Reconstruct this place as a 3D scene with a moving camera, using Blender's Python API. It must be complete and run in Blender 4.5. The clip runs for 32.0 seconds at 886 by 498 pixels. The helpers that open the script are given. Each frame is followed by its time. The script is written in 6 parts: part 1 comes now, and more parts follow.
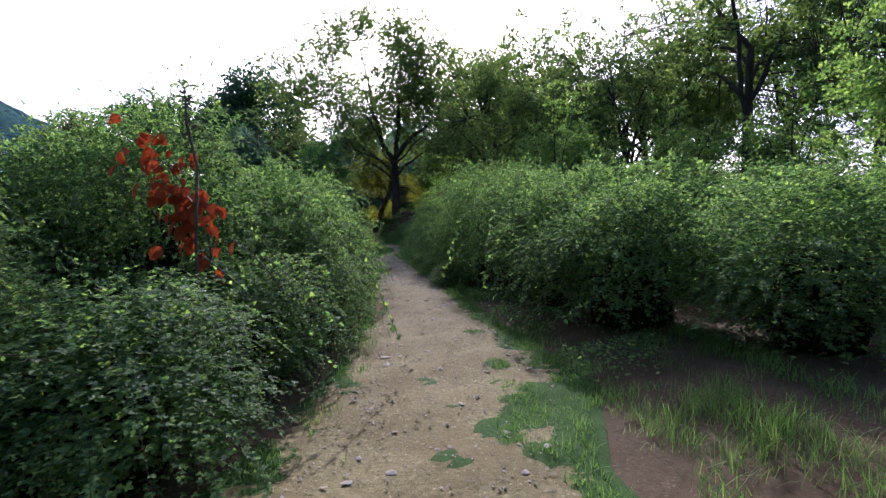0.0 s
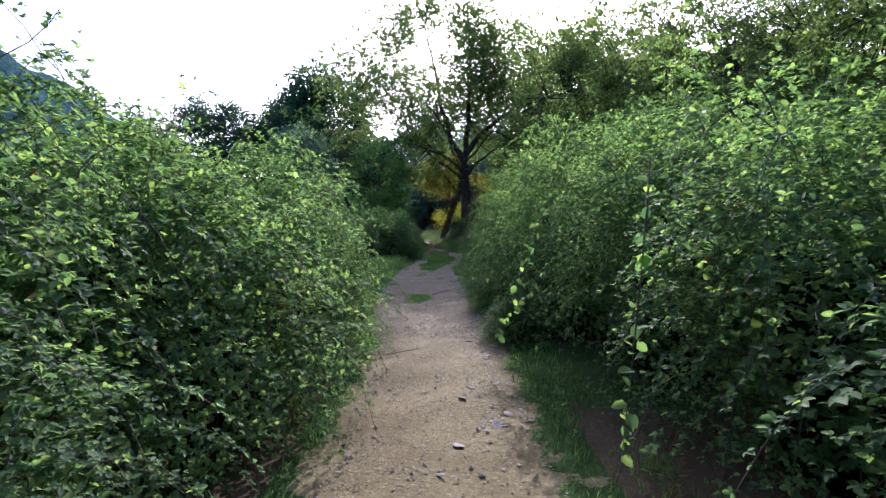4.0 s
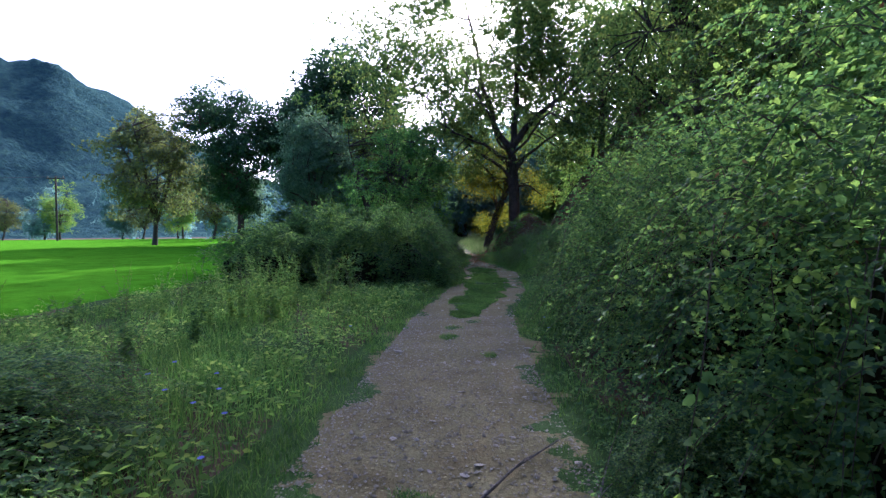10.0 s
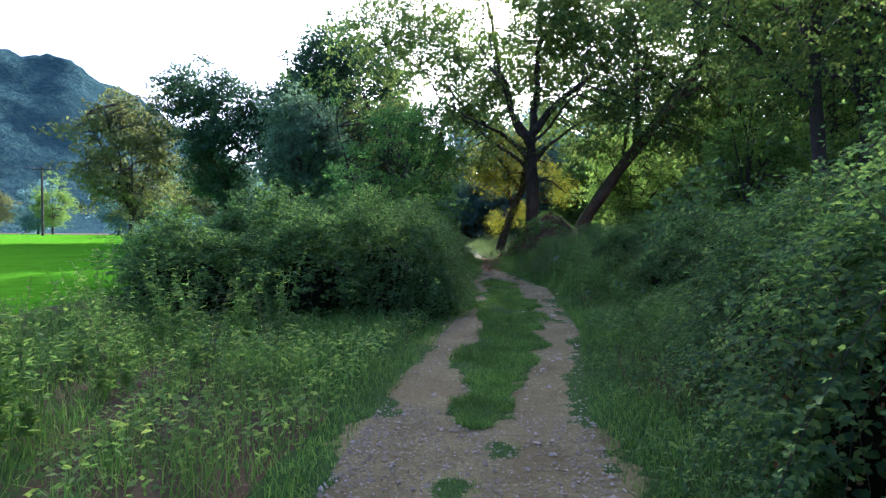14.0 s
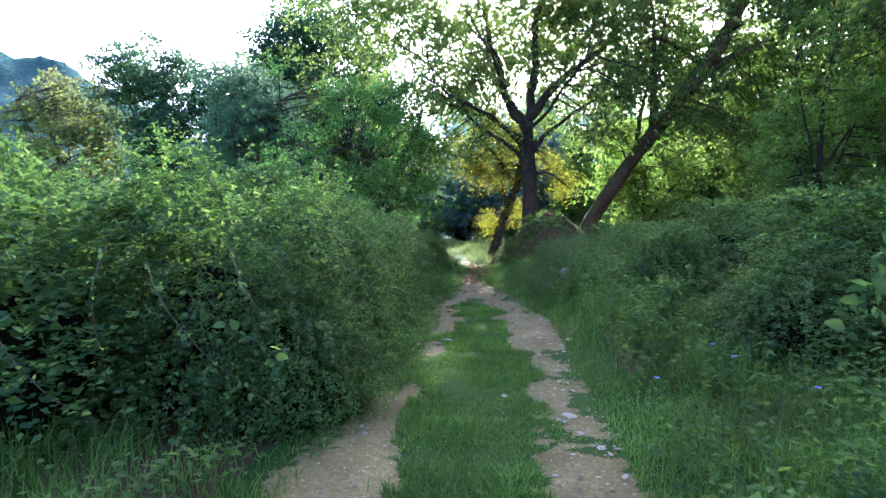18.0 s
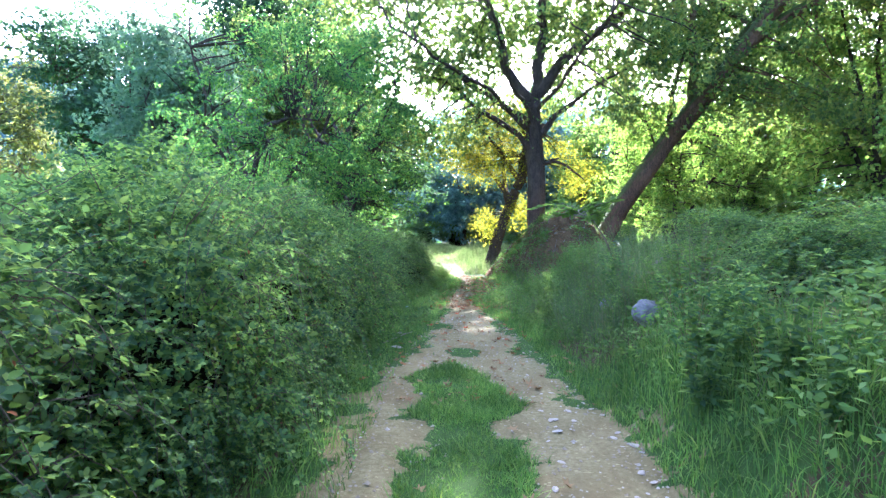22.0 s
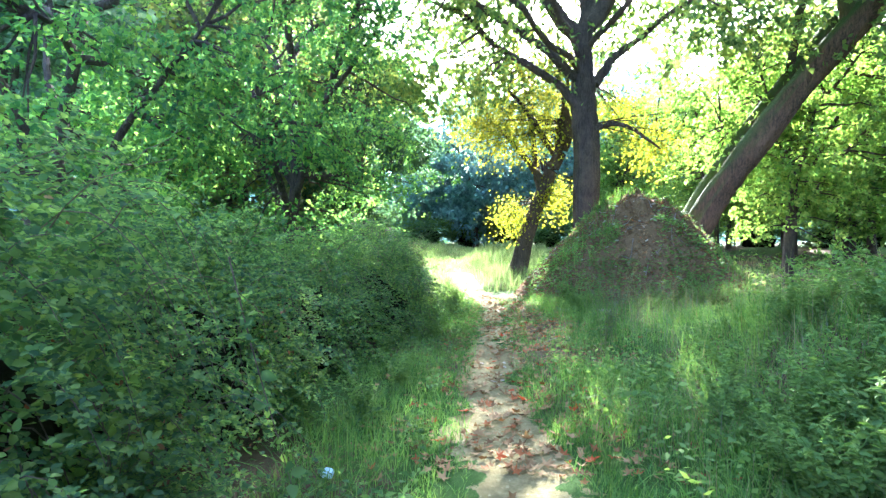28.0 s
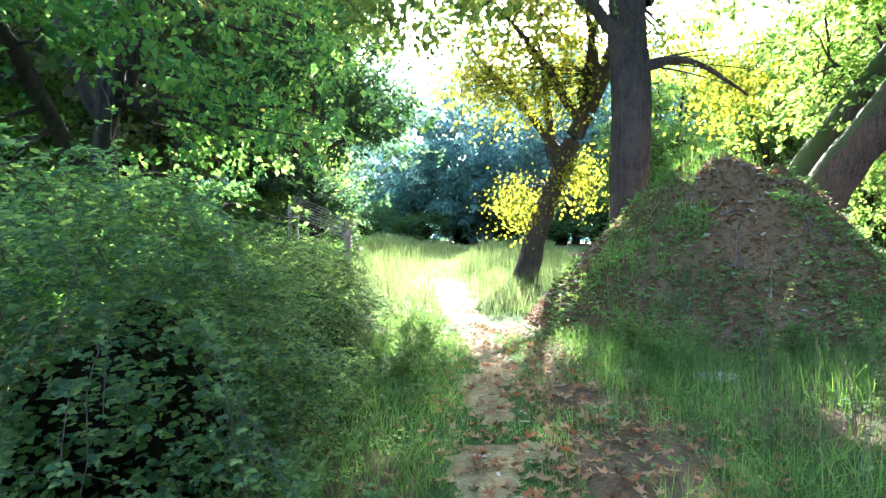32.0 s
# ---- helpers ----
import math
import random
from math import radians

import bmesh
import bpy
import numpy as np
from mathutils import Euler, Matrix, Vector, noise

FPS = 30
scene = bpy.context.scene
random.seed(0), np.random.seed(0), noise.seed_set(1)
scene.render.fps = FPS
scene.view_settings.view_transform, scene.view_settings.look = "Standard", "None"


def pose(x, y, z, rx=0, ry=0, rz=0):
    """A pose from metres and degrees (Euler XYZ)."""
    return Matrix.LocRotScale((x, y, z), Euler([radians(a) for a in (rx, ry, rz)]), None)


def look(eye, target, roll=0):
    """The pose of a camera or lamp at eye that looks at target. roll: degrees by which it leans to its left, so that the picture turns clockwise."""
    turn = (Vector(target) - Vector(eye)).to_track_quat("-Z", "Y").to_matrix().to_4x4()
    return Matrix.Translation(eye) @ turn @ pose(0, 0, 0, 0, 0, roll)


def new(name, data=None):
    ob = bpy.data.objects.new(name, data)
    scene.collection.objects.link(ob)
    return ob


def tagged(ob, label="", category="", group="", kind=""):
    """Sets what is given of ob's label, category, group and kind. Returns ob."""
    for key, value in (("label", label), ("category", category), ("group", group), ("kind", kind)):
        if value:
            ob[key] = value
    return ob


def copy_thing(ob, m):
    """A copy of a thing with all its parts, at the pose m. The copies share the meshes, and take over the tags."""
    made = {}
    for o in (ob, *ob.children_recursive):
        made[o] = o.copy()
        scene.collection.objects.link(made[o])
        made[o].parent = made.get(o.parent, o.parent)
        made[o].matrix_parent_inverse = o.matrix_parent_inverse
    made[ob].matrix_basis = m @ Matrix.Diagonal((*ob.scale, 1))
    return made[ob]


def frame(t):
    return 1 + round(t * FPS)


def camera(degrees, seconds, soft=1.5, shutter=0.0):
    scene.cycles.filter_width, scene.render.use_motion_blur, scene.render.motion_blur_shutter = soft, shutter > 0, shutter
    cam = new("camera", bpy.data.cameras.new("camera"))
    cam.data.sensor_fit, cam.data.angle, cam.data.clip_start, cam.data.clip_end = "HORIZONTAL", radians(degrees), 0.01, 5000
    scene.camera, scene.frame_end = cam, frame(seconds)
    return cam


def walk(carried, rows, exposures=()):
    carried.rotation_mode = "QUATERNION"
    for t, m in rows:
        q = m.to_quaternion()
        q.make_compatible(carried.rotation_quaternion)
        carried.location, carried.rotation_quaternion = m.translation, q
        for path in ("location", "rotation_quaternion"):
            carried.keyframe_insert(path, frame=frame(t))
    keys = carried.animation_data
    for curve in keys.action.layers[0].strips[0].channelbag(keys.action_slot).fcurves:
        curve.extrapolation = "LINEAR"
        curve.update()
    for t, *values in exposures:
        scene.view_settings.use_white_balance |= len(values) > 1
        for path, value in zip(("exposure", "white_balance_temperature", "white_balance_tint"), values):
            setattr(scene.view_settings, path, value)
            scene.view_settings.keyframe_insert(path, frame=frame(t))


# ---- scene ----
cam = camera(80.0, 32.0, soft=1.35)
PATH = [
    (0, pose(0.000, 0.904, 1.526, 87.24, -0.21, -7.80)),
    (1, pose(0.511, 2.349, 1.570, 87.35, -0.05, -6.27)),
    (2, pose(0.799, 3.716, 1.566, 87.47, -0.01, -4.34)),
    (3, pose(0.938, 5.086, 1.539, 87.51, -0.00, -1.75)),
    (3.5, pose(0.954, 5.826, 1.544, 87.60, 0.04, -0.48)),
    (4.5, pose(0.984, 7.375, 1.546, 87.67, -0.01, 1.19)),
    (5.5, pose(1.004, 8.946, 1.545, 87.70, -0.07, 2.52)),
    (6.5, pose(0.994, 10.539, 1.544, 87.88, -0.01, 3.99)),
    (7.5, pose(1.077, 12.138, 1.554, 88.02, 0.15, 4.51)),
    (8.5, pose(1.067, 13.640, 1.552, 88.19, 0.22, 4.43)),
    (9.5, pose(0.889, 15.068, 1.555, 88.28, 0.38, 4.76)),
    (10.5, pose(0.594, 16.463, 1.564, 88.45, 0.49, 5.18)),
    (11.5, pose(0.391, 17.864, 1.559, 88.46, 0.13, 5.43)),
    (12.5, pose(0.407, 19.251, 1.575, 88.40, -0.18, 5.72)),
    (13.5, pose(0.424, 20.655, 1.557, 88.41, -0.38, 5.99)),
    (14.5, pose(0.373, 22.023, 1.574, 88.47, -0.36, 5.97)),
    (15.5, pose(0.441, 23.417, 1.588, 88.51, -0.21, 5.86)),
    (16.5, pose(0.556, 24.823, 1.630, 88.55, -0.15, 5.77)),
    (17.5, pose(0.754, 26.251, 1.594, 88.59, -0.12, 5.83)),
    (18.5, pose(0.912, 27.845, 1.546, 88.89, -0.19, 5.92)),
    (19.5, pose(0.964, 29.377, 1.525, 89.14, -0.26, 5.95)),
    (20.5, pose(0.880, 30.818, 1.507, 89.17, -0.27, 5.78)),
    (21.5, pose(0.786, 32.318, 1.502, 89.28, -0.18, 5.65)),
    (22.5, pose(0.704, 33.818, 1.493, 89.35, -0.16, 5.59)),
    (23.5, pose(0.670, 35.197, 1.467, 89.44, -0.27, 5.81)),
    (24.5, pose(0.608, 36.572, 1.536, 89.44, -0.16, 6.09)),
    (25.5, pose(0.422, 37.869, 1.541, 89.07, 0.07, 6.26)),
    (26.5, pose(0.198, 39.257, 1.552, 89.15, 0.13, 6.38)),
    (27.5, pose(-0.004, 40.677, 1.564, 89.27, 0.25, 6.48)),
    (28.5, pose(-0.073, 42.135, 1.563, 89.31, 0.28, 6.61)),
    (29.5, pose(-0.069, 43.614, 1.570, 89.42, 0.26, 6.56)),
    (30.5, pose(-0.070, 45.142, 1.519, 89.26, 0.52, 6.33)),
    (31.5, pose(-0.163, 46.683, 1.498, 89.34, 0.40, 6.29)),
    (32, pose(-0.176, 47.427, 1.511, 89.05, 0.14, 6.45)),
]
EXPOSURES = [(0, 0.8, 5350, 34), (3, 1.02, 5300, 36), (6, 1.6, 5150, 41), (8, 1.5, 5050, 41), (9, 1.18, 5050, 38), (11, 1.35, 5150, 29), (13, 1.55, 5200, 29), (17, 2.5, 5300, 29), (20, 3.25, 5350, 26),
             (23, 3.95, 5330, 31), (25, 4.05, 5300, 36), (28, 4.25, 5600, 15), (30, 4.3, 5650, 17), (32, 4.0, 5700, 20)]
walk(cam, PATH, EXPOSURES)

# ---- world and sun ----
SUN_EL, SUN_AZ = radians(30), radians(5.5)      # azimuth from +y towards +x
world = bpy.data.worlds.new("sky")
scene.world = world
world.use_nodes = True
wn = world.node_tree
sky = wn.nodes.new("ShaderNodeTexSky")
sky.sky_type, sky.sun_disc = "NISHITA", False
sky.sun_elevation, sky.sun_rotation = SUN_EL, SUN_AZ
sky.air_density, sky.dust_density, sky.ozone_density = 0.8, 4.0, 1.2
wn.nodes["Background"].inputs["Strength"].default_value = 0.15
wn.links.new(sky.outputs["Color"], wn.nodes["Background"].inputs["Color"])
sun = new("sun", bpy.data.lights.new("sun", "SUN"))
sun.data.energy, sun.data.angle, sun.data.color = 3.5, radians(0.6), (1.0, 0.93, 0.8)
sun.matrix_basis = look((math.sin(SUN_AZ) * 100, math.cos(SUN_AZ) * 100, 100 * math.tan(SUN_EL)), (0, 0, 0))

# ---- materials ----
def material(name, rough=0.8):
    m = bpy.data.materials.new(name)
    m.use_nodes = True
    b = m.node_tree.nodes["Principled BSDF"]
    b.inputs["Roughness"].default_value = rough
    return m, m.node_tree, b


def add(nt, kind, **values):
    n = nt.nodes.new(kind)
    for k, v in values.items():
        n.inputs[k].default_value = v
    return n


def ramp(nt, source, stops):
    r = nt.nodes.new("ShaderNodeValToRGB")
    e = r.color_ramp.elements
    while len(e) < len(stops):
        e.new(0.5)
    for item, (p, c) in zip(e, stops):
        item.position, item.color = p, (*c, 1)
    nt.links.new(source, r.inputs[0])
    return r.outputs[0]


def mix(nt, fac, a, b, mode="MIX"):
    n = nt.nodes.new("ShaderNodeMix")
    n.data_type, n.blend_type = "RGBA", mode
    for sock, v in ((n.inputs[0], fac), (n.inputs[6], a), (n.inputs[7], b)):
        if hasattr(v, "links"):
            nt.links.new(v, sock)
        elif isinstance(v, (int, float)):
            sock.default_value = v
        else:
            sock.default_value = (*v, 1)
    return n.outputs[2]


def grain(nt, scale, detail=6.0, rough=0.6, stretch=None):
    n = add(nt, "ShaderNodeTexNoise", Scale=scale, Detail=detail, Roughness=rough)
    co = nt.nodes.new("ShaderNodeTexCoord")
    if stretch:
        mp = nt.nodes.new("ShaderNodeMapping")
        mp.inputs["Scale"].default_value = stretch
        nt.links.new(co.outputs["Object"], mp.inputs[0])
        nt.links.new(mp.outputs[0], n.inputs["Vector"])
    else:
        nt.links.new(co.outputs["Object"], n.inputs["Vector"])
    return n.outputs[0]


def relief(nt, b, height, strength, distance=0.02):
    n = add(nt, "ShaderNodeBump", Strength=strength, Distance=distance)
    nt.links.new(height, n.inputs["Height"])
    nt.links.new(n.outputs[0], b.inputs["Normal"])


def leaf_material(name, colours, glow=0.45, rough=0.7, sheen=(1.2, 1.25, 0.75), spread=0.35):
    """Leaf with light passing through it; colours: dark to light, picked leaf by leaf."""
    m, nt, b = material(name, rough)
    geo = nt.nodes.new("ShaderNodeNewGeometry")
    n = len(colours)
    # red and blue lifted: the grey veil of haze goes into green leaf colours
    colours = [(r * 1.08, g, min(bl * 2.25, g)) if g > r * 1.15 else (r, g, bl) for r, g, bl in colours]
    col = ramp(nt, geo.outputs["Random Per Island"], [(0.05 + 0.9 * i / max(1, n - 1), c) for i, c in enumerate(colours)])
    patch = grain(nt, 0.9, 3)
    shade = ramp(nt, patch, [(0.35, (1 - spread,) * 3), (0.65, (1 + spread * 0.2, 1 + spread * 0.2, 1.0))])
    col = mix(nt, 1.0, col, shade, "MULTIPLY")
    nt.links.new(col, b.inputs["Base Color"])
    b.inputs["Specular IOR Level"].default_value = 0.14
    t = nt.nodes.new("ShaderNodeBsdfTranslucent")
    nt.links.new(mix(nt, 1.0, col, sheen, "MULTIPLY"), t.inputs["Color"])
    s = nt.nodes.new("ShaderNodeMixShader")
    s.inputs[0].default_value = glow
    nt.links.new(b.outputs[0], s.inputs[1])
    nt.links.new(t.outputs[0], s.inputs[2])
    nt.links.new(s.outputs[0], nt.nodes["Material Output"].inputs["Surface"])
    return m


BRAMBLE = leaf_material("bramble_leaf", [(0.055, 0.13, 0.031), (0.085, 0.19, 0.035), (0.14, 0.27, 0.04), (0.21, 0.35, 0.048)], 0.6, 0.65, (1.6, 1.55, 0.85))
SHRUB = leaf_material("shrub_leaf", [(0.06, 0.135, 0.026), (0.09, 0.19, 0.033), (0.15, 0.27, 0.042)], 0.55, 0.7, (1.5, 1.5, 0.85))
PLANE = leaf_material("plane_tree_leaf", [(0.07, 0.14, 0.033), (0.115, 0.2, 0.0385), (0.16, 0.25, 0.044), (0.22, 0.28, 0.044)], 0.68, 0.7, (1.45, 1.5, 0.75))
YELLOW = leaf_material("yellow_leaf", [(0.15, 0.22, 0.02), (0.23, 0.28, 0.025), (0.34, 0.34, 0.04)], 0.6, 0.7, (1.2, 1.15, 0.5), 0.15)
AUTUMN = leaf_material("turning_leaf", [(0.1, 0.18, 0.03), (0.18, 0.25, 0.035), (0.3, 0.32, 0.04), (0.4, 0.38, 0.05)], 0.6, 0.7, (1.2, 1.15, 0.6), 0.2)
OAK = leaf_material("dark_tree_leaf", [(0.032, 0.08, 0.023), (0.045, 0.105, 0.028), (0.063, 0.13, 0.033)], 0.5, 0.7, (1.6, 1.6, 1.1))
WILLOW = leaf_material("pale_tree_leaf", [(0.085, 0.18, 0.056), (0.12, 0.22, 0.068), (0.165, 0.27, 0.08)], 0.55, 0.7, (1.5, 1.5, 1.1))
OLIVE = leaf_material("olive_tree_leaf", [(0.09, 0.13, 0.04), (0.13, 0.17, 0.045), (0.18, 0.2, 0.05)], 0.55, 0.7, (1.5, 1.5, 0.9))
# bluish and pale: distance haze is painted into the far leaf colour
HAZE_WOOD = leaf_material("haze_tinted_leaf", [(0.09, 0.2, 0.17), (0.12, 0.25, 0.19), (0.15, 0.28, 0.2)], 0.62, 0.7, (1.6, 1.6, 1.4))
SPRING = leaf_material("bright_tree_leaf", [(0.1, 0.22, 0.036), (0.163, 0.3, 0.048), (0.25, 0.37, 0.06)], 0.62, 0.7, (1.6, 1.6, 0.7))
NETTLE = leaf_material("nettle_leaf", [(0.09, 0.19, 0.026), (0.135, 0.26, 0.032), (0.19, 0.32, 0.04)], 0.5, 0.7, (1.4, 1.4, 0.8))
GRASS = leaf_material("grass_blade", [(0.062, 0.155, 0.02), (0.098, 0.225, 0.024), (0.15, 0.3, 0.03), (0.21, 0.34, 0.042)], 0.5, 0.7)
PALE_GRASS = leaf_material("meadow_blade", [(0.085, 0.155, 0.028), (0.13, 0.205, 0.042), (0.19, 0.24, 0.065)], 0.5, 0.7)
DRY_GRASS = leaf_material("dry_blade", [(0.2, 0.18, 0.09), (0.28, 0.25, 0.13), (0.13, 0.19, 0.07)], 0.4, 0.7)
BLUE_GRASS = leaf_material("tall_grass_blade", [(0.09, 0.17, 0.03), (0.14, 0.23, 0.042), (0.2, 0.25, 0.06)], 0.45, 0.7)
RED = leaf_material("red_leaf", [(0.15, 0.028, 0.01), (0.3, 0.06, 0.017), (0.42, 0.13, 0.03)], 0.45, 0.7, (1.2, 0.9, 0.8), 0.1)
DEAD = leaf_material("fallen_leaf_brown", [(0.12, 0.068, 0.026), (0.2, 0.124, 0.052), (0.29, 0.2, 0.092), (0.24, 0.08, 0.025)], 0.2, 0.75, (1.1, 1, 0.9), 0.1)
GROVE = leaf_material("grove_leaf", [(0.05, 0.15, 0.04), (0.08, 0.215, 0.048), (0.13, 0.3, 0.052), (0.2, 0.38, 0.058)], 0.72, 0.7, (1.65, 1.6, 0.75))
BLUE = leaf_material("blue_petal", [(0.2, 0.22, 0.6), (0.3, 0.32, 0.75)], 0.3, 0.7, (1, 1, 1), 0.05)


def bark_material(name, low, high, moss=0.0):
    m, nt, b = material(name, 0.9)
    f = mix(nt, 0.5, grain(nt, 4, 8, 0.7, (4, 4, 0.55)), grain(nt, 14, 6, 0.7, (2, 2, 0.8)))
    col = ramp(nt, f, [(0.4, low), (0.6, high)])
    patch = grain(nt, 1.3, 4)
    col = mix(nt, ramp(nt, patch, [(0.45, (0, 0, 0)), (0.65, (0.5, 0.5, 0.5))]), col, tuple(c * 1.5 for c in high))
    if moss:
        g = nt.nodes.new("ShaderNodeNewGeometry")
        sep = nt.nodes.new("ShaderNodeSeparateXYZ")
        nt.links.new(g.outputs["Normal"], sep.inputs[0])
        on = add(nt, "ShaderNodeMath")
        on.operation = "MULTIPLY_ADD"
        nt.links.new(sep.outputs[2], on.inputs[0])
        on.inputs[1].default_value, on.inputs[2].default_value = 1.9, -0.42 + moss
        on2 = add(nt, "ShaderNodeMath")
        on2.operation, on2.use_clamp = "ADD", True
        nt.links.new(on.outputs[0], on2.inputs[0])
        nt.links.new(ramp(nt, patch, [(0.4, (0, 0, 0)), (0.7, (0.5, 0.5, 0.5))]), on2.inputs[1])
        col = mix(nt, on2.outputs[0], col, (0.05, 0.085, 0.013))
    nt.links.new(col, b.inputs["Base Color"])
    relief(nt, b, f, 1.0, 0.16)
    return m


BARK = bark_material("bark", (0.014, 0.010, 0.008), (0.075, 0.055, 0.04))
BARK_GREEN = bark_material("thick_mossy_bark", (0.02, 0.013, 0.008), (0.1, 0.065, 0.035), 0.95)
BARK_MOSS = bark_material("mossy_bark", (0.032, 0.017, 0.01), (0.18, 0.095, 0.055), 0.45)
CANE = bark_material("bramble_cane", (0.06, 0.045, 0.025), (0.15, 0.13, 0.07))
DRYWOOD = bark_material("dry_wood", (0.12, 0.1, 0.085), (0.3, 0.26, 0.22))


def soil_material(name, low, mid, high, turf=None, scale=1.0):
    """Soil with grit; turf: the colours of the low grass that covers it where the mesh says so."""
    m, nt, b = material(name, 0.95)
    b.inputs["Specular IOR Level"].default_value = 0.1
    fine, wide, spots = grain(nt, 24 * scale, 10, 0.72), grain(nt, 1.3 * scale, 6, 0.65), add(nt, "ShaderNodeTexVoronoi", Scale=55 * scale)
    co = nt.nodes.new("ShaderNodeTexCoord")
    nt.links.new(co.outputs["Object"], spots.inputs["Vector"])
    col = ramp(nt, fine, [(0.3, low), (0.52, mid), (0.75, high)])
    col = mix(nt, ramp(nt, wide, [(0.4, (0, 0, 0)), (0.62, (0.75, 0.75, 0.75))]), col, (mid[0] * 0.66, mid[1] * 0.6, mid[2] * 0.56))
    col = mix(nt, ramp(nt, spots.outputs["Color"], [(0.84, (0, 0, 0)), (0.9, (0.5, 0.5, 0.5))]), col, tuple(min(1, c * 1.25) for c in high))
    if turf:
        at = nt.nodes.new("ShaderNodeAttribute")
        at.attribute_name = "turf"
        edge = mix(nt, 0.5, grain(nt, 5, 6, 0.7), grain(nt, 28, 4, 0.7))
        s = add(nt, "ShaderNodeMath")
        s.operation = "ADD"
        nt.links.new(at.outputs["Fac"], s.inputs[0])
        nt.links.new(edge, s.inputs[1])
        cover = ramp(nt, s.outputs[0], [(0.98, (0, 0, 0)), (1.1, (1, 1, 1))])
        green = ramp(nt, grain(nt, 60, 4, 0.7), [(0.3, turf[0]), (0.7, turf[1])])
        col = mix(nt, cover, col, green)
    nt.links.new(col, b.inputs["Base Color"])
    relief(nt, b, fine, 0.6, 0.03)
    return m


PATH_SOIL = soil_material("path_soil", (0.118, 0.1, 0.043), (0.205, 0.177, 0.08), (0.315, 0.28, 0.145), ((0.022, 0.05, 0.01), (0.05, 0.105, 0.02)))
GROUND_SOIL = soil_material("ground_soil", (0.055, 0.04, 0.022), (0.1, 0.076, 0.04), (0.16, 0.125, 0.065), ((0.025, 0.055, 0.012), (0.06, 0.11, 0.02)))
MOUND_SOIL = soil_material("mound_soil", (0.06, 0.038, 0.016), (0.13, 0.085, 0.04), (0.24, 0.175, 0.1), ((0.035, 0.055, 0.018), (0.07, 0.1, 0.028)))
FIELD = soil_material("field_crop", (0.06, 0.22, 0.008), (0.088, 0.29, 0.01), (0.125, 0.345, 0.014))
FIELD.node_tree.nodes["Principled BSDF"].inputs["Specular IOR Level"].default_value = 0.0
STONE, nt, b = material("stone", 0.85)
oi = nt.nodes.new("ShaderNodeNewGeometry")
c0 = ramp(nt, oi.outputs["Random Per Island"], [(0.0, (0.13, 0.11, 0.07)), (0.5, (0.22, 0.19, 0.13)), (0.85, (0.34, 0.31, 0.24)), (1.0, (0.52, 0.49, 0.42))])
nt.links.new(mix(nt, grain(nt, 30, 5), c0, (0.23, 0.2, 0.14)), b.inputs["Base Color"])
b.inputs["Specular IOR Level"].default_value = 0.12
relief(nt, b, grain(nt, 50, 5), 0.5, 0.01)
# near-black stops put the shade between inner stems into the colour
SHADE_CORE, nt, b = material("shade_core", 0.95)
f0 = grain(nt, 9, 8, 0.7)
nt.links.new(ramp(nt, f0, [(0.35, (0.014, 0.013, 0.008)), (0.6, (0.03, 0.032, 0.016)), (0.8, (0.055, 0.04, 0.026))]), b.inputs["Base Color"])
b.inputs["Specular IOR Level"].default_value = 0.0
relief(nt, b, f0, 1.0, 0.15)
# the bluish stops carry the haze of distance in the forest colour
HILL, nt, b = material("hazed_hill_forest", 1.0)
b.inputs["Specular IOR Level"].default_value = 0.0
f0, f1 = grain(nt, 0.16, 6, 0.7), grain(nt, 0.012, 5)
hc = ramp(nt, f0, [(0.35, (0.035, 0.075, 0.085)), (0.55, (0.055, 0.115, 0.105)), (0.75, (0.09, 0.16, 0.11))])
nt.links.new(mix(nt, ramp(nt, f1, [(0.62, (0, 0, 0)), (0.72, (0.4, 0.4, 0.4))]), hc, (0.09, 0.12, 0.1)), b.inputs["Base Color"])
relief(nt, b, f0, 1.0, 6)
BOULDER, nt, b = material("pale_boulder", 0.8)
nt.links.new(ramp(nt, grain(nt, 12, 4), [(0.3, (0.1, 0.098, 0.085)), (0.7, (0.21, 0.208, 0.185))]), b.inputs["Base Color"])
b.inputs["Specular IOR Level"].default_value = 0.15
relief(nt, b, grain(nt, 22, 5), 0.7, 0.03)
CYAN, nt, b = material("pale_blue_plastic", 0.4)
nt.links.new(ramp(nt, grain(nt, 25, 3), [(0.3, (0.3, 0.5, 0.58)), (0.7, (0.6, 0.75, 0.8))]), b.inputs["Base Color"])
CYAN_BAG, nt, b = material("dull_plastic_film", 0.35)
nt.links.new(ramp(nt, grain(nt, 14, 4), [(0.35, (0.12, 0.14, 0.15)), (0.65, (0.26, 0.29, 0.3))]), b.inputs["Base Color"])
relief(nt, b, grain(nt, 30, 4), 0.9, 0.03)
WRAPPER, nt, b = material("printed_plastic", 0.35)
nt.links.new(ramp(nt, grain(nt, 9, 1), [(0.5, (0.6, 0.62, 0.6)), (0.55, (0.55, 0.45, 0.05))]), b.inputs["Base Color"])
relief(nt, b, grain(nt, 40, 4), 0.9, 0.02)
WIRE, nt, b = material("dark_wire", 0.6)
b.inputs["Base Color"].default_value = (0.05, 0.05, 0.055, 1)


